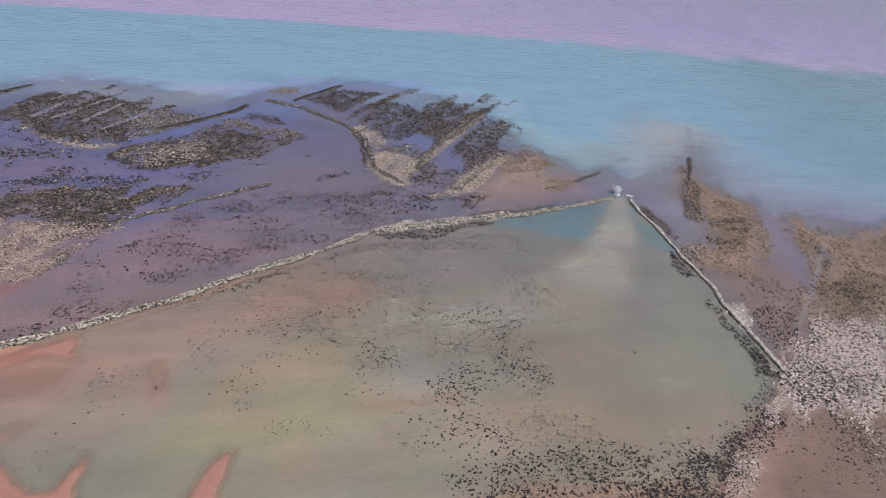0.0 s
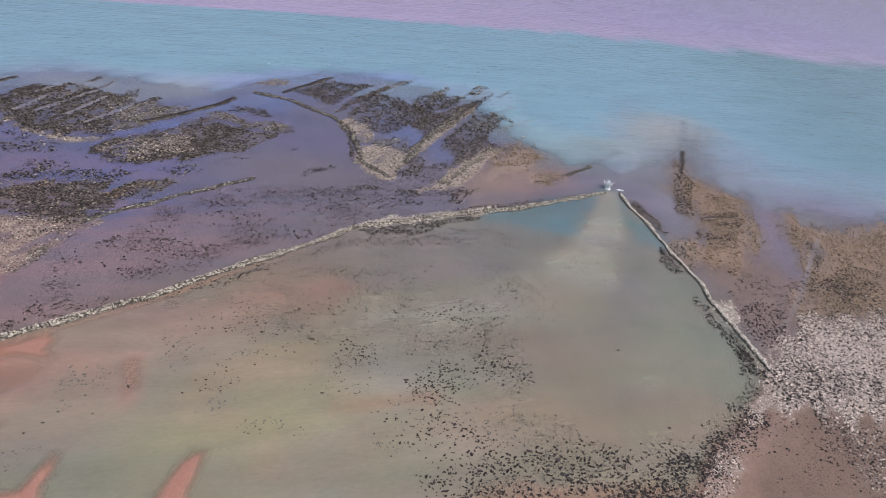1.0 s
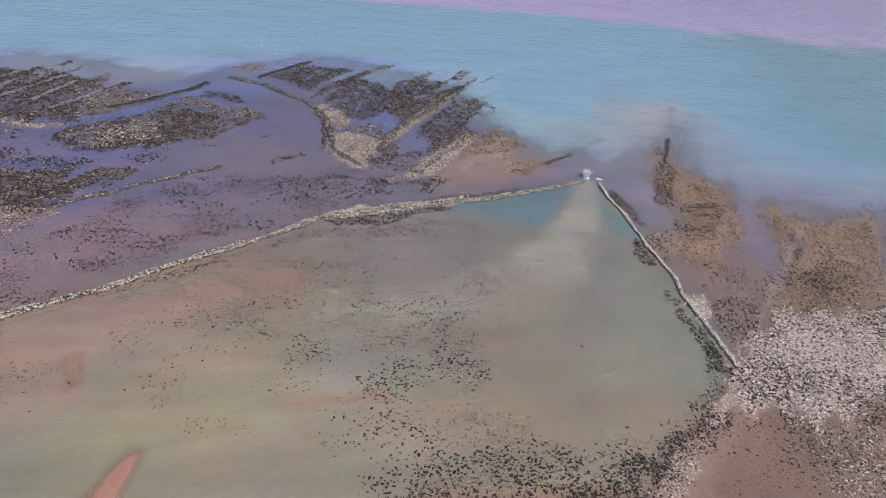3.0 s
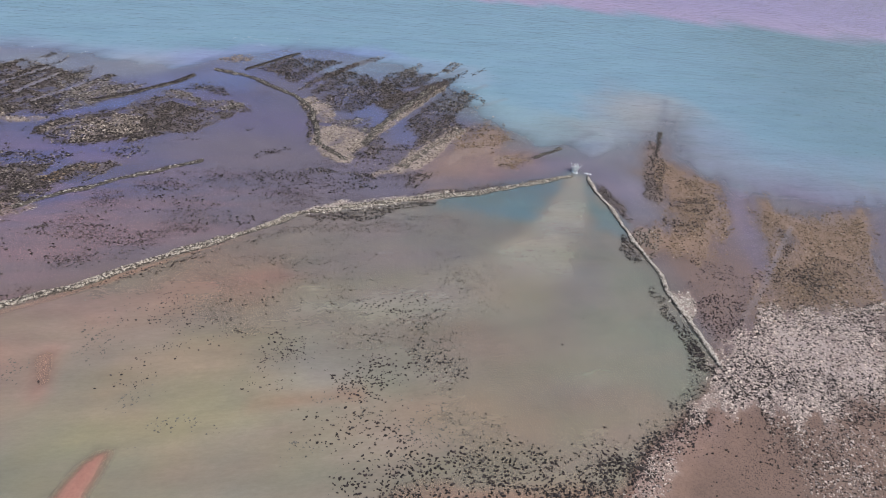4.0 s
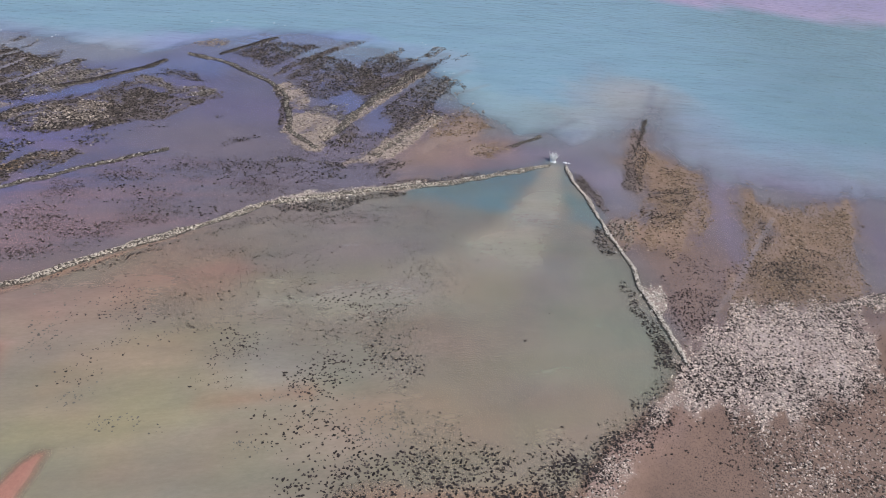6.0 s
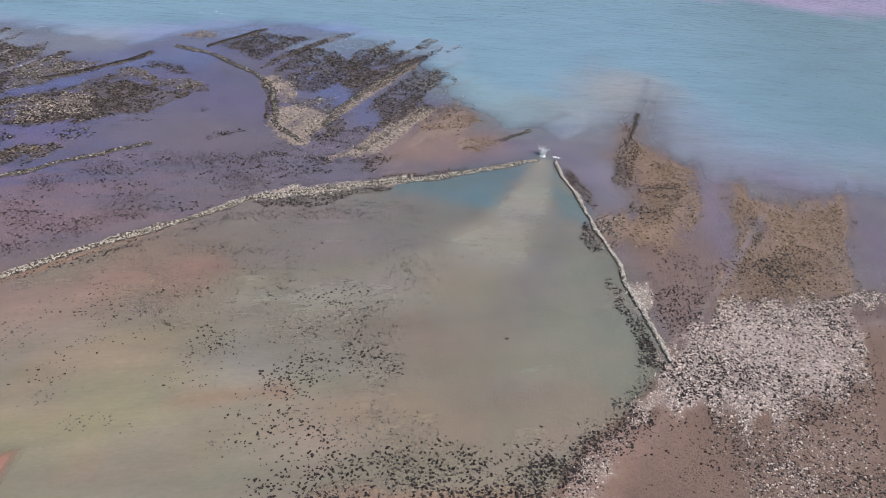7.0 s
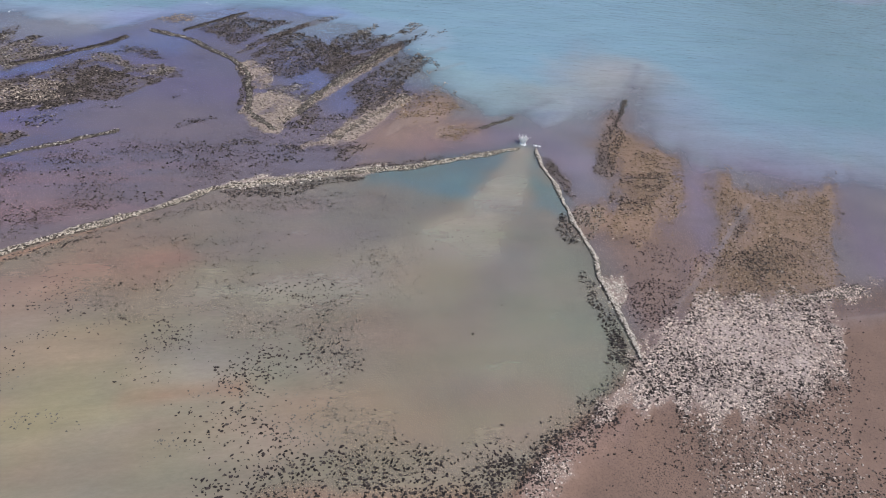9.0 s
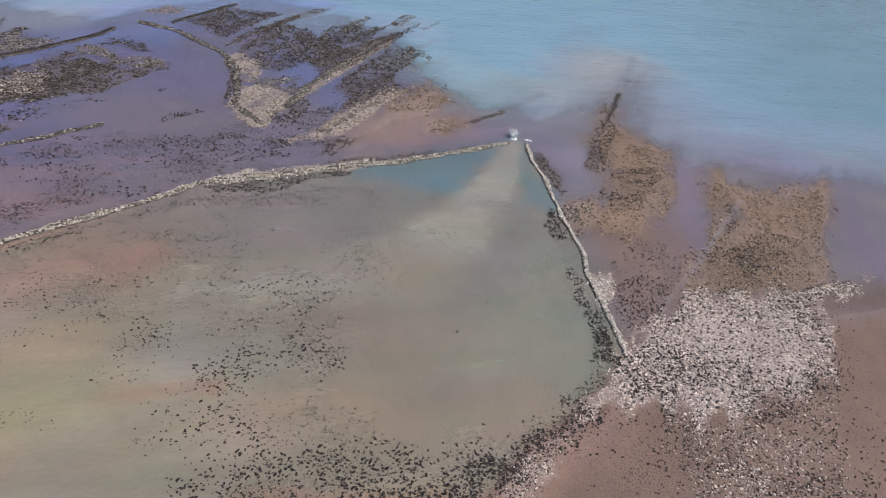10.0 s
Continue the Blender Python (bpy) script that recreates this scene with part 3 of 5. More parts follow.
cloud(3, (0.27, 0.2, 0.18), 0.6, (59.4, 113.9), (67.9, 110.6), (79.2, 112.0), (83.0, 127.3), (85.6, 130.3), (83.8, 109.6), (84.9, 103.0), (70.5, 100.9), (63.8, 104.1))
cloud(8, (0.27, 0.28, 0.29), 0.35, (51.8, 190.1), (74.0, 205.0), (88.5, 205.6), (89.6, 190.2), (79.2, 170.2), (72.6, 174.2), (62.8, 173.6), (49.5, 163.3))
cloud(6, (0.272, 0.23, 0.178), 0.6, (-11.6, 52.9), (14.8, 57.7), (31.2, 59.3), (48.0, 62.8), (53.2, 60.6), (47.9, 49.1), (46.0, 43.3), (-0.4, 35.1))
cloud(5, (0.235, 0.245, 0.21), 0.5, (27.0, 75.5), (37.1, 80.5), (53.1, 102.9), (62.2, 97.0), (63.5, 84.4), (56.9, 70.9), (47.8, 65.8), (35.6, 64.1))
cloud(8, (0.335, 0.222, 0.185), 0.42, (-66.7, 49.2), (-51.1, 57.6), (-42.6, 65.2), (-30.9, 74.3), (-22.0, 73.3), (-32.3, 62.0), (-39.8, 54.0), (-41.0, 48.1), (-49.8, 42.3), (-58.2, 38.8))
cloud(4.5, (0.31, 0.305, 0.265), 0.85, (34.2, 110.0), (43.3, 112.6), (41.6, 97.8), (35.8, 87.3), (27.6, 80.1), (18.0, 75.8), (2.6, 73.1), (-7.8, 73.2), (1.4, 79.8), (14.0, 85.4), (24.8, 97.5))
cloud(3.5, (0.33, 0.327, 0.287), 0.8, (31.4, 106.2), (41.7, 110.3), (39.6, 96.3), (30.7, 89.7), (21.4, 88.2))
cloud(2.2, (0.31, 0.325, 0.3), 1, (44.3, 135.5), (46.7, 136.3), (47.8, 123.6), (46.9, 111.6), (33.1, 106.3), (38.2, 119.8))
# the violet-blues here stand in for blue sky mirrored in still shallows
FLAT_TINTS = [
    (-68.7, 56.1, -54.6, 82.4, 4.7, (0.29, 0.205, 0.235), 0.8),
    (-67.5, 64.9, -59.7, 70.1, 3.0, (0.202, 0.188, 0.195), 0.7),
    (-55.1, 140.7, -28.0, 137.8, 8.7, (0.15, 0.138, 0.275), 0.9),
    (-103.0, 99.9, -69.3, 110.6, 6.3, (0.138, 0.138, 0.342), 0.9),
    (-117.6, 118.5, -105.7, 114.5, 3.1, (0.15, 0.15, 0.376), 0.9),
    (-72.8, 143.0, -62.8, 156.7, 4.8, (0.122, 0.181, 0.402), 0.9),
    (-84.4, 124.9, -75.0, 133.7, 1.7, (0.107, 0.188, 0.456), 0.9),
    (-21.9, 159.0, -12.5, 149.8, 4.5, (0.127, 0.15, 0.305), 0.8),
    (-4.7, 150.0, -0.2, 137.2, 2.4, (0.138, 0.15, 0.287), 0.8),
    (-44.4, 85.3, -34.3, 90.3, 3.0, (0.216, 0.181, 0.202), 0.6),
    (-74.7, 63.8, -72.9, 66.6, 1.7, (0.402, 0.156, 0.141), 0.8),
    (-51.5, 118.6, -0.7, 123.9, 7.4, (0.195, 0.175, 0.235), 0.7),
]
SHORE_TINTS = [
    (-131.8, 150.1, -76.1, 167.1, 9.6, (0.225, 0.28, 0.375), 0.5),
    (-74.5, 167.9, -61.5, 180.2, 7.3, (0.216, 0.254, 0.445), 0.8),
    (-25.5, 180.2, -13.5, 180.2, 6.3, (0.181, 0.254, 0.456), 0.8),
    (9.7, 130.6, 30.7, 137.8, 3.4, (0.283, 0.188, 0.223), 0.8),
    (30.4, 134.4, 63.5, 152.7, 2.9, (0.242, 0.216, 0.296), 0.8),
    (56.6, 161.8, 77.5, 192.9, 6.8, (0.29, 0.29, 0.29), 0.35),
    (40.6, 152.1, 22.0, 170.2, 7.7, (0.20, 0.275, 0.30), 0.5),
    (55.4, 139.6, 60.1, 126.0, 5.1, (0.188, 0.188, 0.287), 0.8),
    (83.5, 127.5, 82.7, 107.9, 5.7, (0.231, 0.171, 0.27), 0.8),
    (11.3, 128.0, 23.7, 129.0, 1.9, (0.342, 0.181, 0.181), 0.5),
]
EAST_TINTS = [
    (92.3, 139.6, 82.8, 111.1, 3.7, (0.246, 0.205, 0.292), 0.9),
    (99.7, 152.6, 134.9, 148.0, 7.9, (0.19, 0.18, 0.27), 0.7),
    (127.9, 127.7, 128.9, 112.9, 6.5, (0.209, 0.162, 0.27), 0.8),
    (58.4, 121.9, 69.0, 123.0, 4.4, (0.181, 0.202, 0.262), 0.7),
    (82.1, 100.7, 95.4, 122.5, 0.7, (0.254, 0.216, 0.305), 0.8),
    (112.6, 99.1, 122.3, 98.6, 2.6, (0.262, 0.171, 0.188), 0.6),
    (109.0, 84.8, 118.1, 89.4, 2.0, (0.376, 0.162, 0.107), 0.6),
]
OFFING_TINTS = [
    (53.8, 156.8, 66.4, 150.1, 9.8, (0.235, 0.245, 0.295), 0.7),
    (85.5, 181.4, 106.0, 161.8, 12.9, (0.19, 0.245, 0.32), 0.6),
    (33.1, 165.6, 61.6, 167.9, 11.5, (0.225, 0.295, 0.325), 0.6),
    (67.0, 183.7, 86.3, 201.9, 8.3, (0.285, 0.28, 0.285), 0.45),
    (-38.1, 182.8, 14.4, 193.0, 7.3, (0.205, 0.29, 0.375), 0.7),
    (10.7, 165.6, 32.7, 161.1, 6.8, (0.19, 0.265, 0.32), 0.6),
    (104.2, 172.6, 154.5, 171.1, 9.4, (0.18, 0.235, 0.315), 0.5),
]
FORK_TINTS = [
    (-24.3, 162.6, -11.3, 147.4, 4.7, (0.122, 0.156, 0.342), 0.85),
    (-21.0, 176.8, -11.2, 177.0, 3.6, (0.138, 0.202, 0.413), 0.8),
    (-5.7, 151.2, 0.0, 138.7, 2.8, (0.122, 0.150, 0.314), 0.85),
    (-34.2, 165.6, -38.7, 168.7, 3.6, (0.188, 0.188, 0.352), 0.5),
    (-17.0, 131.1, -0.9, 126.9, 6.1, (0.19, 0.172, 0.25), 0.7),
    (-84.7, 158.6, -52.0, 186.4, 7.6, (0.20, 0.265, 0.39), 0.6),
    (-113.5, 157.8, -76.3, 165.7, 7.2, (0.22, 0.275, 0.385), 0.5),
    (-66.7, 157.1, -54.4, 156.1, 4.3, (0.127, 0.195, 0.445), 0.85),
    (-95.7, 121.2, -73.7, 126.9, 4.4, (0.127, 0.138, 0.361), 0.8),
]
GAP_TINTS = [
    (61.3, 134.3, 63.7, 121.8, 4.1, (0.270, 0.262, 0.332), 0.85),
    (54.0, 134.5, 59.8, 133.8, 4.1, (0.262, 0.231, 0.314), 0.7),
    (-129.3, 149.0, -101.5, 159.0, 8.1, (0.225, 0.27, 0.385), 0.5),
    (11.9, 184.8, 33.0, 165.8, 7.0, (0.20, 0.30, 0.36), 0.5),
    (-27.8, 177.0, -1.0, 195.2, 7.0, (0.195, 0.27, 0.40), 0.6),
    (10.3, 132.1, 32.0, 139.7, 5.1, (0.314, 0.209, 0.216), 0.7),
]
BELT_TINTS = [
    (-92.0, 151.8, -70.7, 169.7, 8.0, (0.21, 0.24, 0.40), 0.7),
    (-77.0, 146.0, -64.5, 163.9, 4.1, (0.17, 0.21, 0.42), 0.7),
    (-127.6, 146.8, -110.5, 156.5, 4.1, (0.21, 0.24, 0.40), 0.6),
    (-45.3, 184.0, -20.5, 200.0, 6.2, (0.195, 0.254, 0.456), 0.8),
    (-20.2, 187.1, 11.4, 194.2, 7.5, (0.205, 0.28, 0.375), 0.7),
    (-67.9, 69.9, -45.7, 85.9, 5.0, (0.275, 0.195, 0.235), 0.8),
    (-66.5, 82.6, -38.3, 95.3, 4.6, (0.232, 0.182, 0.24), 0.6),
    (-41.9, 78.7, -23.6, 95.5, 3.6, (0.225, 0.185, 0.23), 0.5),
]
NEARSHORE_TINTS = [
    (44.0, 155.6, 62.9, 173.3, 4.9, (0.22, 0.262, 0.295), 0.6),
    (24.3, 150.6, 46.2, 166.7, 5.3, (0.185, 0.235, 0.265), 0.7),
    (54.7, 151.3, 66.5, 169.3, 5.3, (0.245, 0.27, 0.315), 0.7),
    (85.2, 161.0, 105.8, 156.6, 7.5, (0.20, 0.215, 0.275), 0.7),
    (115.0, 156.9, 144.0, 148.1, 9.5, (0.18, 0.20, 0.265), 0.75),
    (109.0, 147.0, 135.4, 132.1, 7.5, (0.20, 0.175, 0.245), 0.7),
    (10.9, 106.2, 27.0, 107.2, 5.0, (0.182, 0.192, 0.208), 0.75),
    (-12.0, 94.0, 18.0, 100.0, 6.5, (0.208, 0.204, 0.21), 0.6),
    (40.0, 92.0, 52.0, 104.0, 5.0, (0.19, 0.205, 0.21), 0.5),
    (45.6, 102.2, 56.1, 97.4, 7.8, (0.205, 0.222, 0.215), 0.6),
    (51.7, 75.0, 61.0, 73.3, 6.2, (0.20, 0.235, 0.195), 0.55),
    (15.1, 78.9, 54.7, 86.8, 5.5, (0.225, 0.232, 0.21), 0.5),
    (-104.1, 146.3, -85.1, 159.4, 7.8, (0.31, 0.345, 0.4), 0.7),
    (-120.0, 147.9, -107.9, 152.3, 3.9, (0.28, 0.32, 0.39), 0.6),
    (-103.9, 152.6, -104.0, 144.1, 0.5, (0.4, 0.42, 0.46), 0.6),
    (-95.7, 148.0, -94.3, 134.6, 0.4, (0.38, 0.39, 0.43), 0.6),
    (-109.7, 153.0, -110.9, 140.5, 0.6, (0.38, 0.39, 0.43), 0.6),
]
SUNKEN_TINTS = [
    (84.0, 202.0, 79.5, 184.0, 1.6, (0.10, 0.11, 0.17), 0.75),
    (42.7, 151.1, 53.1, 164.6, 1.1, (0.15, 0.16, 0.20), 0.6),
    (0.5, 182.0, 10.0, 198.6, 0.9, (0.17, 0.19, 0.22), 0.6),
    (12.1, 176.7, 18.5, 187.7, 0.8, (0.18, 0.19, 0.215), 0.6),
    (-25.0, 187.1, -17.9, 199.4, 1.0, (0.17, 0.2, 0.24), 0.55),
    (15.8, 167.3, 25.6, 178.9, 0.7, (0.2, 0.2, 0.215), 0.5),
]
BED_TONE = {"D": (0.068, 0.053, 0.051), "M": (0.16, 0.13, 0.115), "P": (0.33, 0.268, 0.236), "R": (0.4, 0.33, 0.31), "W": (0.222, 0.15, 0.105), "S": (0.32, 0.228, 0.195)}


def area_weight(a, x, y, wob):
    """The places that a rocky area can touch, and how far each lies in it, 0 to 1."""
    o = np.array(a[5])
    lo, hi = o.min(0) - a[4] - 3, o.max(0) + a[4] + 3
    near = np.flatnonzero((x > lo[0]) & (x < hi[0]) & (y > lo[1]) & (y < hi[1]))
    return near, step(depth_in(a[5], x[near], y[near]) + wob[near] * min(6.0, 1.0 + a[4]), a[4] * 1.3)


GROOVES = [[(-118.2, 138.2), (-116.0, 146.0)], [(-110.4, 128.3), (-105.2, 145.8)], [(-102.6, 129.2), (-100.5, 142.7)], [(-95.7, 126.6), (-91.6, 139.5)], [(-115.2, 127.4), (-114.2, 137.3)], [(101.6, 129.5), (92.2, 114.5), (83.8, 100.8), (76.6, 90.7)]]


def thinned(x, y):
    """Gaps and grooves that run seaward through the rocks."""
    along_g, across = x * 0.3 + y * 0.954, x * 0.954 - y * 0.3
    return np.clip(0.84 + 1.3 * fbm(across, along_g * 0.12, 3.0, 301) + 1.3 * fbm(x * 0.8, y, 2.0, 308, 3), 0.04, 1) * bare(x, y)


def bare(x, y):
    """0 in the narrow sandy grooves that cross the outer reef, 1 elsewhere."""
    return 1 - 0.94 * np.maximum.reduce([step(0.6 - from_line(g, x, y) + 0.5 * fbm(x, y, 3, 309), 0.6) for g in GROOVES])


def ragged(x, y):
    """Unevenness of the rocky areas' outlines, drawn out seaward, with small bites."""
    return 1.3 * fbm(x * 0.954 - y * 0.3, (x * 0.3 + y * 0.954) * 0.16, 2.6, 201) + 0.5 * fbm(x, y, 1.6, 205, 3)


def rocky(x, y):
    """How rocky a place is, 0 to 1."""
    wob = ragged(x, y)
    out = np.zeros(len(x))
    for a in AREAS:
        near, w = area_weight(a, x, y, wob)
        out[near] = np.maximum(out[near], w * a[3])
    return out


def seaward(x, y):
    """Distance out from the ragged, grooved shoreline, positive at sea."""
    return depth_in(SEA, x, y) + 6 * fbm(x * 0.954 - y * 0.3, (x * 0.3 + y * 0.954) * 0.12, 5, 204)


def bed_height(x, y):
    """The bed of the tidal flat; still water stands at 0."""
    off = seaward(x, y)
    pool = zone(POOL, x, y, 3, 1, 6, 5)
    h = -0.11 + 0.07 * fbm(x, y, 26, 3) + pool * (-0.06 + 0.05 * fbm(x, y, 30, 6))
    h = np.where(off > 0, np.maximum(h - np.where(x < 60, 0.045, 0.03) * off, -4.5), h)
    h = h + rocky(x, y) * (0.3 + 0.7 * thinned(x, y)) * (0.175 + 0.11 * fbm(x, y, 5, 8)) * step(14 - off, 6)
    flat = np.maximum(zone(FLAT_SOUTH, x, y, 5, 3, 9, 21), 0.55 * zone(FLAT_EAST, x, y, 12, 4, 9, 22))
    flat = np.maximum(flat, 0.62 * zone(BROWN_SAND, x, y, 16, 4, 14, 26))
    flat = np.maximum(flat, 0.68 * np.maximum(zone(REEF_SPIT, x, y, 14, 7, 8, 24), zone(REEF_EAST, x, y, 14, 7, 8, 25)) * step(14 - off, 8))
    h = h + flat * (0.13 + 0.05 * fbm(x, y, 12, 23))
    h = h + 0.08 * step(1.4 - np.abs(from_line(WEIR_WEST, x, y) - 1.3) * 2, 2.0) * pool * step(-x - 28, 16)
    for n, p in enumerate(RED_BARS):
        h = h + zone(p, x, y, 2.3, 1.0, 5, 40 + n) * 0.205 * pool * RED_AMOUNT[n]
    return h


def spread(inner, outer_lo, outer_hi, near):
    """Coordinates: even steps over the near stretch, growing steps out to the horizon."""
    lo, hi = inner
    mid = np.arange(lo, hi + near / 2, near)
    def tail(length):
        out, s, d = [], near, 0.0
        while d < length:
            s *= 1.22
            d += s
            out.append(d)
        return np.array(out)
    return np.concatenate([lo - tail(lo - outer_lo)[::-1], mid, hi + tail(outer_hi - hi)])


def sheet(name, xs, ys, zf):
    gx, gy = np.meshgrid(xs, ys)
    x, y = gx.ravel(), gy.ravel()
    nx, ny = len(xs), len(ys)
    v = np.stack([x, y, zf(x, y)], 1)
    i = (np.arange(ny - 1)[:, None] * nx + np.arange(nx - 1)[None]).ravel()
    quads = np.stack([i, i + 1, i + nx + 1, i + nx], 1)
    return mesh_of(name, v, quads), x, y


def mesh_of(name, v, faces, smooth=True):
    me = bpy.data.meshes.new(name)
    n, k = faces.shape
    me.vertices.add(len(v))
    me.vertices.foreach_set("co", np.asarray(v, np.float32).ravel())
    me.loops.add(n * k)
    me.loops.foreach_set("vertex_index", faces.astype(np.int32).ravel())
    me.polygons.add(n)
    me.polygons.foreach_set("loop_start", np.arange(0, n * k, k, dtype=np.int32))
    me.polygons.foreach_set("use_smooth", np.full(n, smooth))
    me.update(calc_edges=True)
    return me


def put_colour(me, name, rgb):
    at = me.attributes.new(name, "FLOAT_COLOR", "POINT")
    at.data.foreach_set("color", np.concatenate([rgb, np.ones((len(rgb), 1))], 1).astype(np.float32).ravel())


def put_value(me, name, v):
    me.attributes.new(name, "FLOAT", "POINT").data.foreach_set("value", v.astype(np.float32))


def blend(base, amount, rgb):
    return base + (np.array(rgb) - base) * amount[:, None]


# ---- materials ----
def material(name):
    m = bpy.data.materials.new(name)
    m.use_nodes = True
    nt = m.node_tree
    bsdf = nt.nodes["Principled BSDF"]
    return m, nt, bsdf


def node(nt, kind, **inputs):
    n = nt.nodes.new(kind)
    for k, v in inputs.items():
        n.inputs[k.replace("_", " ")].default_value = v
    return n


def noise_node(nt, scale, detail=4.0, rough=0.6, coords=None):
    n = node(nt, "ShaderNodeTexNoise", Scale=scale, Detail=detail, Roughness=rough)
    if coords:
        nt.links.new(coords, n.inputs["Vector"])
    return n


def math_node(nt, op, a, b=None):
    n = nt.nodes.new("ShaderNodeMath")
    n.operation = op
    for slot, v in zip(n.inputs, (a, b)):
        if v is None:
            continue
        if isinstance(v, (int, float)):
            slot.default_value = v
        else:
            nt.links.new(v, slot)
    return n.outputs[0]


def mapped(nt, value, lo, hi, to_lo, to_hi):
    n = node(nt, "ShaderNodeMapRange", From_Min=lo, From_Max=hi, To_Min=to_lo, To_Max=to_hi)
    nt.links.new(value, n.inputs["Value"])
    return n.outputs["Result"]


def times(nt, colour, value):
    n = nt.nodes.new("ShaderNodeVectorMath")
    n.operation = "SCALE"
    nt.links.new(colour, n.inputs[0])
    nt.links.new(value, n.inputs["Scale"])
    return n.outputs[0]


def bed_material():
    m, nt, b = material("wet_sand_and_mud")
    geo = nt.nodes.new("ShaderNodeNewGeometry")
    col = nt.nodes.new("ShaderNodeAttribute")
    col.attribute_name = "bed"
    grit = nt.nodes.new("ShaderNodeAttribute")
    grit.attribute_name = "grit"
    big = noise_node(nt, 0.11, 5, 0.62, geo.outputs["Position"])
    fine = noise_node(nt, 1.7, 5, 0.7, geo.outputs["Position"])
    speck = noise_node(nt, 4.2, 2, 0.6, geo.outputs["Position"])
    v = math_node(nt, "MULTIPLY", mapped(nt, big.outputs[0], 0.3, 0.7, 0.86, 1.14), mapped(nt, fine.outputs[0], 0.3, 0.7, 0.88, 1.12))
    dots = mapped(nt, speck.outputs[0], 0.52, 0.62, 0.0, 1.0)
    dark = math_node(nt, "SUBTRACT", 1.0, math_node(nt, "MULTIPLY", math_node(nt, "MULTIPLY", dots, grit.outputs["Fac"]), 0.72))
    nt.links.new(times(nt, col.outputs["Color"], math_node(nt, "MULTIPLY", v, dark)), b.inputs["Base Color"])
    b.inputs["Roughness"].default_value = 0.62
    bump = node(nt, "ShaderNodeBump", Strength=0.5, Distance=0.12)
    nt.links.new(fine.outputs[0], bump.inputs["Height"])
    nt.links.new(bump.outputs[0], b.inputs["Normal"])
    return m


def water_material():
    m, nt, b = material("silty_sea_water")
    nt.nodes.remove(b)
    geo = nt.nodes.new("ShaderNodeNewGeometry")
    silt_and_sky, cover, chop = (nt.nodes.new("ShaderNodeAttribute") for _ in range(3))
    silt_and_sky.attribute_name, cover.attribute_name, chop.attribute_name = "silt_and_sky", "cover", "chop"
    turn = node(nt, "ShaderNodeMapping", Rotation=(0, 0, radians(17)), Scale=(3.2, 1.0, 1.0))
    turn.vector_type = "TEXTURE"
    nt.links.new(geo.outputs["Position"], turn.inputs["Vector"])
    swell = noise_node(nt, 0.5, 3, 0.5, turn.outputs[0])
    ripple = noise_node(nt, 1.5, 3, 0.6, turn.outputs[0])
    tall = math_node(nt, "ADD", swell.outputs[0], math_node(nt, "MULTIPLY", ripple.outputs[0], 0.3))
    bump = node(nt, "ShaderNodeBump", Strength=1.0, Distance=0.36)
    nt.links.new(math_node(nt, "MULTIPLY", tall, chop.outputs["Fac"]), bump.inputs["Height"])
    drift = node(nt, "ShaderNodeMapping", Rotation=(0, 0, radians(17)), Scale=(3.0, 1.0, 1.0))
    drift.vector_type = "TEXTURE"
    nt.links.new(geo.outputs["Position"], drift.inputs["Vector"])
    cloud = noise_node(nt, 0.10, 8, 0.68, drift.outputs[0])
    mote = noise_node(nt, 2.2, 4, 0.8, drift.outputs[0])
    body = nt.nodes.new("ShaderNodeBsdfDiffuse")
    shade = math_node(nt, "MULTIPLY", mapped(nt, cloud.outputs[0], 0.3, 0.7, 0.95, 1.05), mapped(nt, mote.outputs[0], 0.3, 0.7, 0.92, 1.08))
    nt.links.new(times(nt, silt_and_sky.outputs["Color"], shade), body.inputs["Color"])
    nt.links.new(bump.outputs[0], body.inputs["Normal"])
    clear = nt.nodes.new("ShaderNodeBsdfTransparent")
    under = nt.nodes.new("ShaderNodeMixShader")
    veil = mapped(nt, math_node(nt, "ADD", cover.outputs["Fac"], mapped(nt, cloud.outputs[0], 0.3, 0.7, -0.07, 0.07)), 0.0, 1.0, 0.0, 1.0)
    nt.links.new(veil, under.inputs[0])
    nt.links.new(clear.outputs[0], under.inputs[1])
    nt.links.new(body.outputs[0], under.inputs[2])
    gloss = node(nt, "ShaderNodeBsdfAnisotropic", Roughness=0.12)
    nt.links.new(bump.outputs[0], gloss.inputs["Normal"])
    fres = node(nt, "ShaderNodeFresnel", IOR=1.33)
    nt.links.new(bump.outputs[0], fres.inputs["Normal"])
    top = nt.nodes.new("ShaderNodeMixShader")
    nt.links.new(fres.outputs[0], top.inputs[0])
    nt.links.new(under.outputs[0], top.inputs[1])
    nt.links.new(gloss.outputs[0], top.inputs[2])
    nt.links.new(top.outputs[0], nt.nodes["Material Output"].inputs["Surface"])
    return m


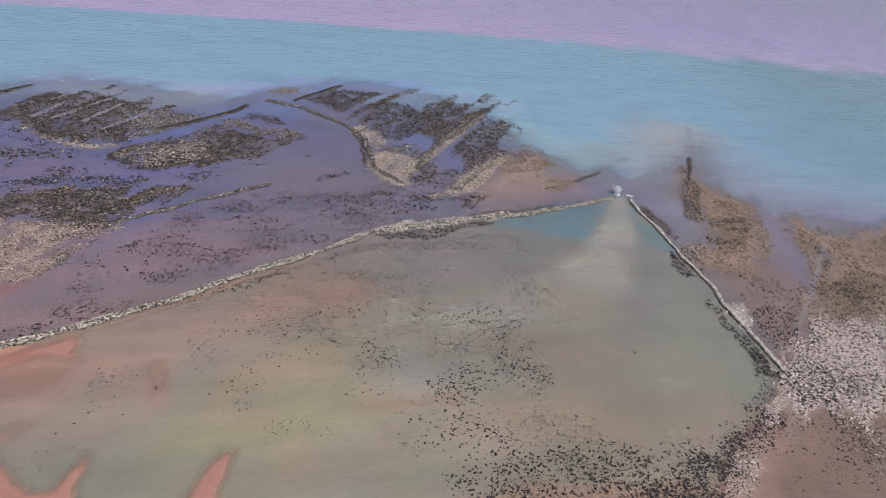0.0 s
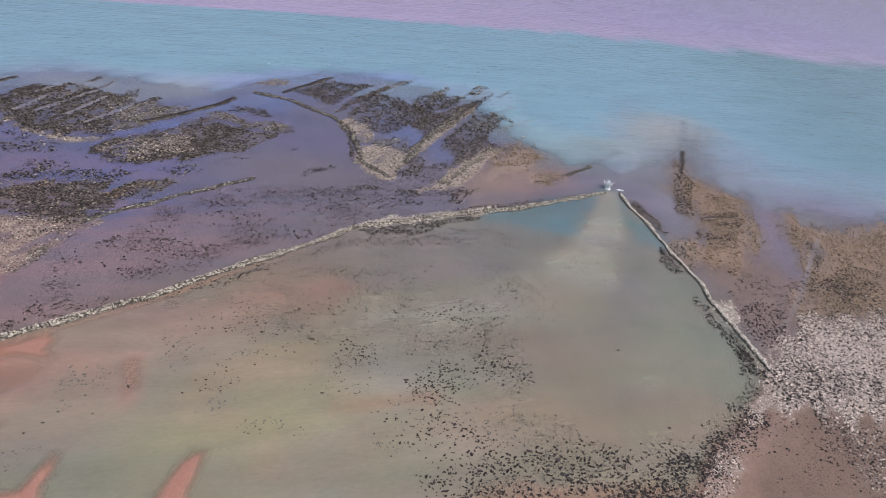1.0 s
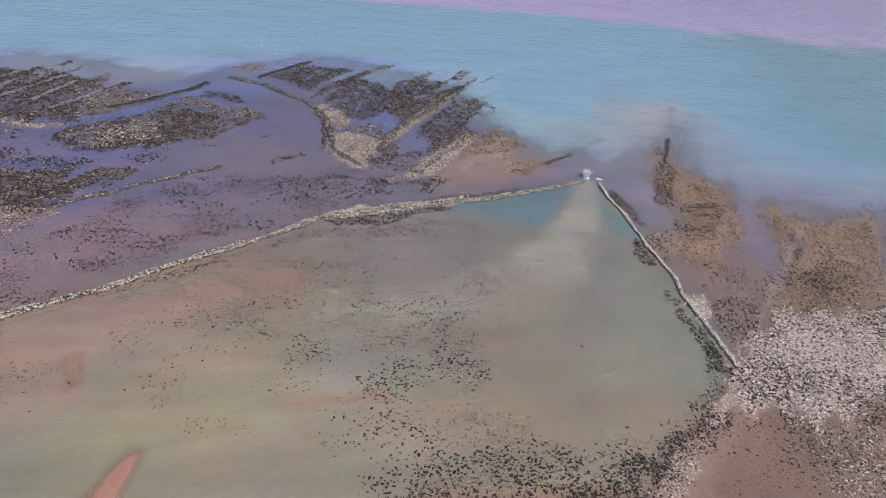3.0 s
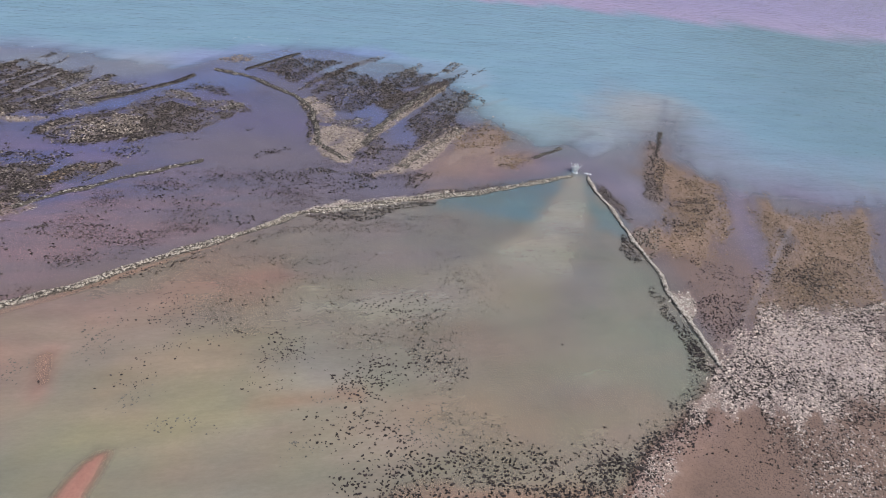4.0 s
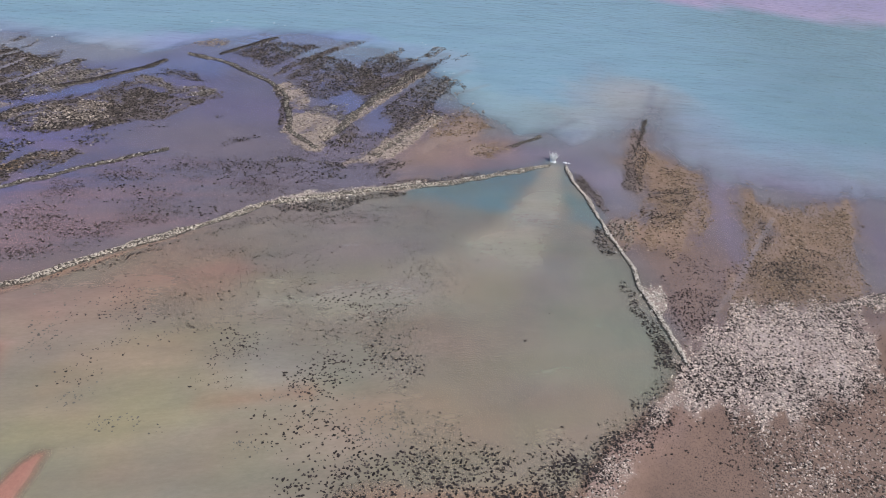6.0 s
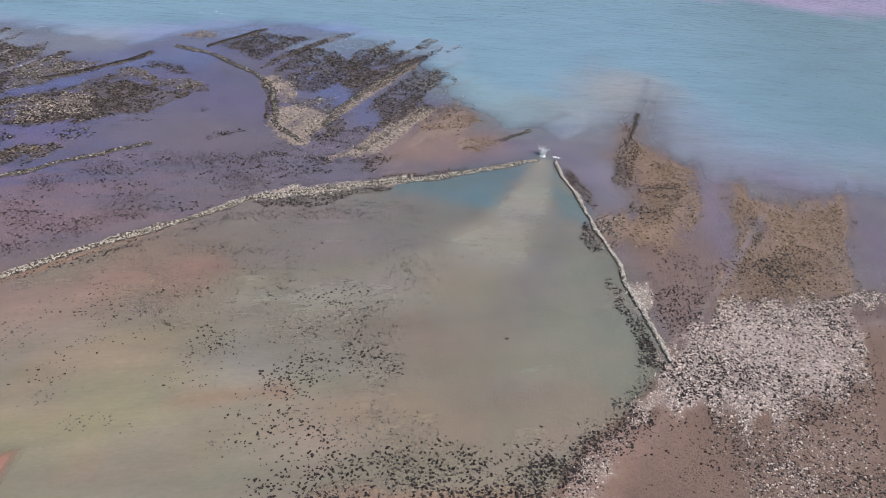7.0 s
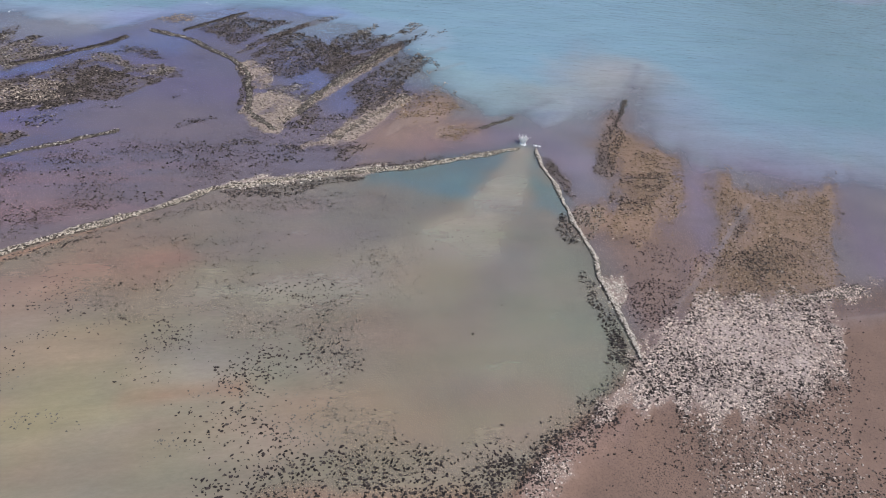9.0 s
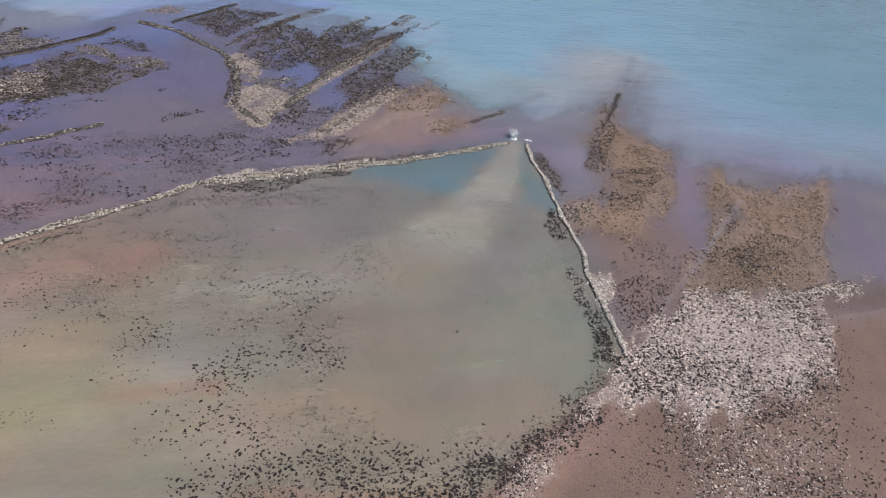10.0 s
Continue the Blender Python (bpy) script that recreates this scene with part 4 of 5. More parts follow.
def stone_material(name, stops, rough=0.75, single=False):
    """Stones whose colour varies from one to the next along the stops, with grain and blotches."""
    m, nt, b = material(name)
    if single:
        rnd = nt.nodes.new("ShaderNodeObjectInfo").outputs["Random"]
    geo = nt.nodes.new("ShaderNodeNewGeometry")
    if not single:
        rnd = geo.outputs["Random Per Island"]
    ramp = nt.nodes.new("ShaderNodeValToRGB")
    el = ramp.color_ramp.elements
    while len(el) < len(stops):
        el.new(0.5)
    for e, (p, c) in zip(el, stops):
        e.position, e.color = p, (*c, 1)
    nt.links.new(rnd, ramp.inputs[0])
    grain = noise_node(nt, 6.0, 4, 0.7, geo.outputs["Position"])
    blot = noise_node(nt, 1.1, 3, 0.6, geo.outputs["Position"])
    v = math_node(nt, "MULTIPLY", mapped(nt, grain.outputs[0], 0.3, 0.7, 0.7, 1.3), mapped(nt, blot.outputs[0], 0.3, 0.7, 0.75, 1.25))
    nt.links.new(times(nt, ramp.outputs[0], v), b.inputs["Base Color"])
    b.inputs["Roughness"].default_value = rough
    b.inputs["Specular IOR Level"].default_value = 0.3
    bump = node(nt, "ShaderNodeBump", Strength=0.6, Distance=0.05)
    nt.links.new(grain.outputs[0], bump.inputs["Height"])
    nt.links.new(bump.outputs[0], b.inputs["Normal"])
    return m


def foam_material():
    m, nt, b = material("sea_foam")
    geo = nt.nodes.new("ShaderNodeNewGeometry")
    n = noise_node(nt, 5.0, 4, 0.6, geo.outputs["Position"])
    ramp = nt.nodes.new("ShaderNodeValToRGB")
    ramp.color_ramp.elements[0].color, ramp.color_ramp.elements[1].color = (0.62, 0.66, 0.70, 1), (0.9, 0.92, 0.93, 1)
    nt.links.new(n.outputs[0], ramp.inputs[0])
    nt.links.new(ramp.outputs[0], b.inputs["Base Color"])
    b.inputs["Roughness"].default_value = 0.8
    return m


PALE = [(0.0, (0.025, 0.022, 0.02)), (0.3, (0.06, 0.05, 0.045)), (0.42, (0.28, 0.245, 0.205)), (1.0, (0.56, 0.51, 0.445))]
SANDY = [(0.0, (0.045, 0.038, 0.034)), (0.3, (0.17, 0.14, 0.12)), (0.7, (0.33, 0.275, 0.235)), (1.0, (0.5, 0.44, 0.38))]
MIXED = [(0.0, (0.018, 0.016, 0.016)), (0.5, (0.055, 0.047, 0.042)), (0.75, (0.19, 0.17, 0.145)), (1.0, (0.42, 0.385, 0.345))]
PINKISH = [(0.0, (0.09, 0.075, 0.072)), (0.22, (0.27, 0.225, 0.215)), (0.55, (0.46, 0.378, 0.335)), (1.0, (0.68, 0.58, 0.52))]
STONY = [(0.0, (0.025, 0.02, 0.018)), (0.35, (0.1, 0.078, 0.066)), (0.65, (0.27, 0.215, 0.185)), (1.0, (0.56, 0.49, 0.45))]
BLEACHED = [(0.0, (0.2, 0.17, 0.15)), (0.3, (0.42, 0.38, 0.34)), (0.7, (0.52, 0.47, 0.425)), (1.0, (0.66, 0.61, 0.56))]
REEF_DARK = [(0.0, (0.010, 0.009, 0.009)), (0.6, (0.036, 0.028, 0.026)), (0.84, (0.085, 0.068, 0.058)), (1.0, (0.3, 0.26, 0.225))]
DARK = [(0.0, (0.012, 0.010, 0.010)), (0.7, (0.031, 0.022, 0.023)), (1.0, (0.07, 0.058, 0.054))]
SILTED = [(0.0, (0.075, 0.07, 0.062)), (1.0, (0.15, 0.138, 0.12))]
WEEDY = [(0.0, (0.024, 0.018, 0.015)), (0.3, (0.085, 0.06, 0.042)), (0.5, (0.2, 0.138, 0.092)), (0.9, (0.25, 0.18, 0.12)), (1.0, (0.45, 0.37, 0.3))]
MAT = {}
for key, stops, rough in (("pale", PALE, 0.85), ("mixed", MIXED, 0.7), ("pinkish", PINKISH, 0.85), ("dark", DARK, 0.7), ("silted", SILTED, 0.85), ("reef", REEF_DARK, 0.7), ("bleached", BLEACHED, 0.9), ("sandy", SANDY, 0.85), ("stony", STONY, 0.8), ("weedy", WEEDY, 0.65)):
    MAT[key] = stone_material(key + "_stones", stops, rough)
    MAT[key + "_one"] = stone_material(key + "_stone", stops, rough, single=True)
MAT["bed"], MAT["water"], MAT["foam"] = bed_material(), water_material(), foam_material()

# ---- ground ----
XS, YS = spread((-140, 135), -4200, 4200, 0.7), spread((22, 205), -4200, 4200, 0.7)
bed, bx, by = sheet("ground", XS, YS, bed_height)
rgb = np.tile(np.array([0.20, 0.165, 0.18]), (len(bx), 1))
rgb = blend(rgb, step(fbm(bx, by, 40, 61) - (by - 80) * 0.01, 0.5) * 0.6, (0.27, 0.175, 0.17))
in_pool = zone(POOL, bx, by, 3, 1, 6, 5)
rgb = blend(rgb, in_pool, (0.27, 0.235, 0.19))
rgb = blend(rgb, in_pool * step(fbm(bx, by, 18, 62), 0.5) * 0.45, (0.36, 0.21, 0.16))
rgb = blend(rgb, zone(FLAT_EAST, bx, by, 12, 4, 9, 22), (0.21, 0.15, 0.135))
rgb = blend(rgb, zone(FLAT_SOUTH, bx, by, 11, 5, 9, 21), (0.168, 0.106, 0.082))
rgb = blend(rgb, zone(BROWN_SAND, bx, by, 16, 4, 14, 26), (0.27, 0.20, 0.18))
rgb = blend(rgb, np.maximum(zone(REEF_SPIT, bx, by, 14, 7, 8, 24), zone(REEF_EAST, bx, by, 14, 7, 8, 25)), (0.225, 0.15, 0.11))
smooth_sand = np.zeros(len(bx))
for n, p in enumerate(RED_BARS):
    bar = zone(p, bx, by, 2.3, 1.0, 5, 40 + n) * RED_AMOUNT[n]
    smooth_sand = np.maximum(smooth_sand, bar)
    rgb = blend(rgb, bar, (0.355, 0.165, 0.127))
strip = step(1.4 - np.abs(from_line(WEIR_WEST, bx, by) - 1.3) * 2 + 2 * fbm(bx, by, 6, 66), 2.0) * step(in_pool - 0.6, 0.5) * step(-bx - 28, 16)
rgb = blend(rgb, strip * 0.6, (0.44, 0.23, 0.15))
rgb = blend(rgb, step(5 - from_line(TAIL, bx, by) + 4 * fbm(bx, by, 4, 67), 5) * 0.35, (0.3, 0.185, 0.135))
wob = ragged(bx, by)
grooves = thinned(bx, by)
for a in AREAS:
    if a[3]:
        near, w = area_weight(a, bx, by, wob)
        rgb[near] = blend(rgb[near], w * a[3] * (0.25 + 0.75 * grooves[near]), BED_TONE[a[1]])
rgb = blend(rgb, (1 - bare(bx, by)) * np.where(bx < 60, 0.8, 0.3), (0.37, 0.33, 0.33))
put_colour(bed, "bed", rgb)
put_value(bed, "grit", np.clip(0.4 + 1.0 * fbm(bx, by, 14, 77), 0, 1) * (1 - 0.8 * np.clip(smooth_sand, 0, 1)))
ground = tagged(new("ground", bed), "wet sand and mud of a tidal flat with red sandbars", "ground", kind="structure")
bed.materials.append(MAT["bed"])

# ---- water ----
WX, WY = spread((-140, 135), -4200, 4200, 1.0), spread((22, 260), -4200, 4200, 1.0)
sea, wx, wy = sheet("water", WX, WY, lambda x, y: np.zeros(len(x)))
off = seaward(wx, wy)
in_pool = zone(POOL, wx, wy, 2, 0.5, 6, 5)
silt_and_sky = np.tile(np.array([0.242, 0.206, 0.245]), (len(wx), 1))
# bluer towards the far left: sky reflection put into the water's colour
silt_and_sky = blend(silt_and_sky, step(wy - 114 - 0.5 * wx + 20 * fbm(wx, wy, 30, 79), 45), (0.165, 0.166, 0.262))
silt_and_sky = blend(silt_and_sky, step(-wx - 45 + 25 * fbm(wx, wy, 40, 81), 50) * step(wy - 85 + 20 * fbm(wx, wy, 30, 82), 30), (0.125, 0.145, 0.32))
silt_and_sky = blend(silt_and_sky, step(wx - 60, 20), (0.238, 0.218, 0.245))
east = step(wx - 45, 50)
silt_and_sky = blend(silt_and_sky, step(off + 1 - 17 * east + (10 + 10 * east) * fbm(wx, wy, 30, 83), 28 + 20 * east), (0.184, 0.3, 0.393))
silt_and_sky = blend(silt_and_sky, step(off - 20, 40) * step(wx - 90 - 0.15 * wy, 90) * 0.85, (0.14, 0.225, 0.28))
# colour front on the sea; the mauve beyond it paints in reflected sky
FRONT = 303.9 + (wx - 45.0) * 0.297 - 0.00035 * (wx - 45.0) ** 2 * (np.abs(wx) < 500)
silt_and_sky = blend(silt_and_sky, step(wy - FRONT + 5 * fbm(wx, wy, 60, 84), 5), (0.35, 0.285, 0.44))
silt_and_sky = blend(silt_and_sky, step(wy - FRONT - 25, 50) * step(wx - 60, 200), (0.325, 0.268, 0.455))
south = step(depth_in(FLAT_SOUTH, wx, wy) + 7 + 4 * fbm(wx, wy, 9, 89), 8)
silt_and_sky = blend(silt_and_sky, south, (0.205, 0.134, 0.102))
deep = np.maximum(-bed_height(wx, wy), 0.0)
silt_and_sky = blend(silt_and_sky, in_pool, (0.262, 0.251, 0.206))
silt_and_sky = blend(silt_and_sky, in_pool * step(wy + 0.25 * wx - 92 + 14 * fbm(wx, wy, 20, 213), 40) * 0.8, (0.232, 0.23, 0.226))
wob = fbm(wx, wy, 14, 202)
for tints in (POOL_TINTS, POOL_GREENS, FLAT_TINTS, SHORE_TINTS, EAST_TINTS, OFFING_TINTS, FORK_TINTS, GAP_TINTS, BELT_TINTS, NEARSHORE_TINTS, SUNKEN_TINTS):
    for p in tints:
        reach = p[4] * 1.2 + 1.0
        d = from_line([p[:2], (p[2] + 0.01, p[3])], wx, wy)
        silt_and_sky = blend(silt_and_sky, step(p[4] * 0.8 - d + wob * p[4] * 1.3, reach * 1.5) * p[6], np.array(p[5]) * 1.1)
curl = fbm(wx, wy, 7, 212)
for soft, tone, amount, outline in CLOUDS:
    silt_and_sky = blend(silt_and_sky, step(depth_in(outline, wx, wy) + curl * soft * 1.2, soft * 1.6) * amount, np.array(tone) * 1.1)
drift = fbm((wx * 0.956 + wy * 0.292) * 0.16, wy * 0.956 - wx * 0.292, 2.4, 211, 4)
silt_and_sky = blend(silt_and_sky, step(drift - 0.05, 0.35) * step(-15 - wx, 40) * step(112 - wy, 40) * (1 - in_pool) * 0.4, (0.33, 0.2, 0.225))
wisps = np.stack([fbm((wx * 0.956 + wy * 0.292) * 0.35, wy * 0.956 - wx * 0.292, 5.0, 220 + 9 * n, 4) for n in range(3)], 1)
silt_and_sky = silt_and_sky * (1 + (0.09 * wisps + 0.14 * wisps[:, :1]) * (0.35 + 0.65 * in_pool)[:, None])
silt_and_sky = silt_and_sky * (1 + 0.22 * drift * step(8 - off, 12) * (1 - 0.5 * in_pool))[:, None]
speckled = step(wy - 62 + 0.25 * wx + 30 * fbm(wx, wy, 25, 203), 30)
silt_and_sky = blend(silt_and_sky, in_pool * step(fbm(wx, wy, 11, 210) - 0.08, 0.35) * 0.2, (0.20, 0.205, 0.175))
thick = 1 - np.exp(-deep / (0.17 - in_pool * (0.05 - 0.12 * speckled)))
put_colour(sea, "silt_and_sky", silt_and_sky)
put_value(sea, "cover", np.clip(thick, 0, 1))
put_value(sea, "chop", 0.15 + 0.85 * step(off - 2, 26))
water = tagged(new("water", sea), "shallow silty turquoise sea water with sky reflection tinted in, mauve offshore", "water", kind="structure")
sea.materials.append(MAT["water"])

# ---- stones ----
rng = np.random.default_rng(7)


def rock_shapes(count=8):
    """Lumpy stones of about 1 m, as vertices and triangles."""
    b = bmesh.new()
    bmesh.ops.create_icosphere(b, subdivisions=1, radius=0.5)
    b.verts.ensure_lookup_table()
    v0 = np.array([v.co[:] for v in b.verts])
    faces = np.array([[v.index for v in f.verts] for f in b.faces])
    b.free()
    return [v0 * (1 + rng.uniform(-0.28, 0.28, (len(v0), 1))) * (1.1, 0.72, 0.42) for _ in range(count)], faces


def chip_shapes(count=8):
    """Eight-sided chips of rock for the far and small stones."""
    v0 = np.array([(0.5, 0, 0), (0, 0.5, 0), (-0.5, 0, 0), (0, -0.5, 0), (0, 0, 0.42), (0, 0, -0.42)])
    faces = np.array([(0, 1, 4), (1, 2, 4), (2, 3, 4), (3, 0, 4), (1, 0, 5), (2, 1, 5), (3, 2, 5), (0, 3, 5)])
    return [(v0 * (1.1 + rng.uniform(-0.3, 0.3, (6, 1))) + rng.uniform(-0.12, 0.12, (6, 3))) * (1.2, 0.75, 0.45) for _ in range(count)], faces


SHAPES, ROCK_FACES = rock_shapes()
CHIPS, CHIP_FACES = chip_shapes()
SHAPE_MESHES = {}


def many_rocks(name, p, size, mat, chips=False):
    """One mesh of many stones, each an island, at places p with lengths size."""
    shapes, shape_faces = (CHIPS, CHIP_FACES) if chips else (SHAPES, ROCK_FACES)
    n, k = len(p), len(shapes[0])
    base = np.stack(shapes)[rng.integers(0, len(shapes), n)]
    a = rng.normal(0.3, 0.6, n) + math.pi * rng.integers(0, 2, n)
    lean = rng.normal(0, 0.2, (n, 2))
    s = size[:, None] * rng.uniform(0.8, 1.25, (n, 3))
    v = base * s[:, None, :]
    v[:, :, 2] += v[:, :, 0] * lean[:, :1] + v[:, :, 1] * lean[:, 1:]
    c, q = np.cos(a)[:, None], np.sin(a)[:, None]
    v = np.stack([v[:, :, 0] * c - v[:, :, 1] * q, v[:, :, 0] * q + v[:, :, 1] * c, v[:, :, 2]], 2) + p[:, None, :]
    f = (shape_faces[None] + (np.arange(n) * k)[:, None, None]).reshape(-1, 3)
    me = mesh_of(name, v.reshape(-1, 3), f, smooth=False)
    me.materials.append(MAT[mat])
    return me


def one_rock(name, p, size, mat, parent=None):
    """A single stone as an object that shares one of the stone shapes."""
    i = int(rng.integers(0, len(SHAPES)))
    if (i, mat) not in SHAPE_MESHES:
        me = mesh_of("stone", SHAPES[i], ROCK_FACES, smooth=False)
        me.materials.append(MAT[mat + "_one"])
        SHAPE_MESHES[i, mat] = me
    ob = new(name, SHAPE_MESHES[i, mat])
    ob.rotation_euler = (rng.normal(0, 0.2), rng.normal(0, 0.2), rng.normal(0.3, 0.6) + math.pi * int(rng.integers(0, 2)))
    ob.scale = [size * s for s in rng.uniform(0.85, 1.2, 3)]
    if parent:
        ob.parent = parent
        ob.location = Vector(p) - parent.location
    else:
        ob.location = p
    return ob


def sow(area, count, density=None, margin=4.0, soft=4.0):
    """Places inside an area with an uneven edge, thinned by a density between 0 and 1."""
    a = np.array(area)
    lo, hi = a.min(0) - margin, a.max(0) + margin
    out = np.zeros((0, 2))
    for _ in range(60):
        q = rng.uniform(lo, hi, (count * 2, 2))
        x, y = q[:, 0], q[:, 1]
        w = zone(area, x, y, soft, 5, 7, 91)
        w = w * (density(x, y) if density else 1.0)
        out = np.concatenate([out, q[rng.random(len(q)) < w]])
        if len(out) >= count:
            break
    return out[:count]


def clumps(size=5.0, seed=3, bias=0.5, gain=2.2, low=0.02):
    return lambda x, y: np.clip(bias + gain * fbm((x * 0.956 + y * 0.292) * 0.5, y * 0.956 - x * 0.292, size * 0.8, seed), low, 1)


def sizes(n, lo, hi):
    return lo + (hi - lo) * rng.random(n) ** 2.2


def on_bed(q, size, sink=0.12):
    z = np.maximum(bed_height(q[:, 0], q[:, 1]), 0.01)
    return np.column_stack([q, z + size * (0.26 - sink)])


def along(line, step_m):
    """Even points along a line with their directions."""
    pts = np.array(line, float)
    seg = np.hypot(*np.diff(pts, axis=0).T)
    d = np.concatenate([[0], np.cumsum(seg)])
    s = np.arange(0, d[-1], step_m)
    fine = np.stack([np.interp(s, d, pts[:, 0]), np.interp(s, d, pts[:, 1])], 1)
    k = max(3, int(4.0 / step_m)) | 1
    pad = np.concatenate([np.repeat(fine[:1], k // 2, 0), fine, np.repeat(fine[-1:], k // 2, 0)])
    soft = np.stack([np.convolve(pad[:, n], np.ones(k) / k, "valid") for n in (0, 1)], 1)
    soft[0], soft[-1] = fine[0], fine[-1]
    t = np.gradient(soft, axis=0)
    t /= np.hypot(*t.T)[:, None] + 1e-9
    return soft, t, s


def weir(name, label, line, width, tall, per_m, top, foot, lo, hi, singles=0, near=None, rows=0.0):
    """A low wall of piled stones: a rubble core, stones picked apart near the camera, and the rest."""
    c, t, s = along(line, 0.3)
    nrm = np.stack([-t[:, 1], t[:, 0]], 1)
    c = c + nrm * (0.9 * fbm(s, 0 * s + line[0][0], 5, 101))[:, None]
    wide = width * (1 + 1.2 * fbm(s, 0 * s + line[0][1], 4, 102))
    high = tall * (1 + 0.7 * fbm(s, 0 * s + 9, 5, 103))
    thing = new(name)
    thing.location = (*c[len(c) // 2], -0.2)
    tagged(thing, label, "stone weir")
    u = np.array([-0.62, -0.45, -0.25, 0.0, 0.25, 0.45, 0.62])
    prof = np.array([-0.5, 0.25, 0.8, 0.95, 0.8, 0.25, -0.5])
    v = np.zeros((len(c), 7, 3))
    v[:, :, :2] = c[:, None] + nrm[:, None] * (u[None, :, None] * wide[:, None, None])
    v[:, :, 2] = prof[None] * high[:, None] - 0.05 + rng.normal(0, 0.06, (len(c), 7)) * (prof > 0)
    i = (np.arange(len(c) - 1)[:, None] * 7 + np.arange(6)[None]).ravel()
    me = mesh_of("rubble_core", v.reshape(-1, 3) - np.array(thing.location), np.stack([i, i + 1, i + 8, i + 7], 1), smooth=False)
    me.materials.append(MAT["mixed"])
    core = new("rubble_core", me)
    core.parent = thing
    n = int(per_m * s[-1])
    k = rng.integers(0, len(c), n)
    w = np.clip(rng.normal(0, 0.27, n) * (0.5 if rows else 1) + rows * rng.choice((-1, 1), n), -0.62, 0.62)
    size = sizes(n, lo, hi)
    q = c[k] + nrm[k] * (w * wide[k])[:, None] + rng.uniform(-0.15, 0.15, (n, 2))
    z = np.interp(np.abs(w), [0, 0.25, 0.45, 0.62], [0.95, 0.8, 0.25, -0.1]) * high[k] + size * 0.04
    p = np.column_stack([q, z])
    low = np.abs(w) > (0.46 if rows else 0.36)
    if rows:
        low |= (np.abs(w) < 0.1) & (rng.random(n) < 0.7)
    pick = np.zeros(n, bool)
    if singles:
        pick[np.argsort(np.hypot(*(q - np.array(near)).T))[:singles]] = True
        for j in np.flatnonzero(pick):
            one_rock("stone", p[j], size[j], foot if low[j] else top, thing)
    for part_name, some, mat in (("rubble_crest", ~low & ~pick, top), ("rubble_foot", low & ~pick, foot)):
        if some.any():
            ob = new(part_name, many_rocks(part_name, p[some] - np.array(thing.location), size[some], mat, singles == 0))
            ob.parent = thing
            tagged(ob, kind="stuff")
    return thing


weir("stone_weir", "long curved fishing weir of pale piled stones across the flat", WEIR_WEST, 1.35, 0.32, 75, "pale", "mixed", 0.2, 0.5, 300, (-45, 70), 0.3)
weir("stone_weir", "winding fishing weir of bleached piled stones beside the pool", WEIR_EAST, 1.05, 0.34, 48, "bleached", "mixed", 0.17, 0.38, 300, (66, 80))
weir("stone_weir", "low broken old stone weir in violet shallows", OLD_WEIR, 1.15, 0.25, 30, "mixed", "dark", 0.22, 0.52, 200, (-70, 85))
weir("stone_weir", "dark weedy stone weir arm at the outer reef", FAR_WEST, 1.5, 0.3, 30, "dark", "dark", 0.25, 0.55)
weir("stone_weir", "dark curved stone weir arm along the outer reef", FAR_EAST, 1.45, 0.22, 32, "mixed", "dark", 0.25, 0.55)
weir("stone_weir", "short dark straight stone weir stub in the sea", FAR_STUB, 1.4, 0.25, 26, "dark", "dark", 0.25, 0.55)
weir("rock_ridge", "dark and pale rock ridge through the forked reef", REEF_RIDGE, 2.2, 0.18, 26, "mixed", "dark", 0.22, 0.55)
weir("rock_ridge", "pale rubble bar at the reef edge", REEF_BAR, 3.0, 0.15, 26, "sandy", "mixed", 0.2, 0.5)
weir("rock_ridge", "half sunken dark rock bar in shallow water", SUNK_BAR, 1.3, 0.14, 20, "mixed", "dark", 0.25, 0.5)
weir("rock_ridge", "dark rock spit running out into the sea", SPIT_BAR, 1.6, 0.08, 14, "dark", "dark", 0.2, 0.5)
weir("rock_ridge", "pale and dark rubble bar at the reef flat", EDGE_BAR, 2.2, 0.15, 26, "pinkish", "dark", 0.2, 0.5, 150, (101, 98))
weir("rock_ridge", "thin dark rock bar in far shallows", FAR_LEFT_BAR, 1.4, 0.2, 12, "dark", "dark", 0.35, 0.7)

# reefs and rubble
def patchy(x, y):
    """Clusters and gaps of loose stones, 0 to 1."""
    u, v = (x * 0.956 + y * 0.292) * 0.45, y * 0.956 - x * 0.292
    return np.clip(0.5 + 1.7 * fbm(u, v, 2.4, 321, 3) + 1.3 * fbm(u, v, 7.0, 322, 2), 0.0, 1.0)


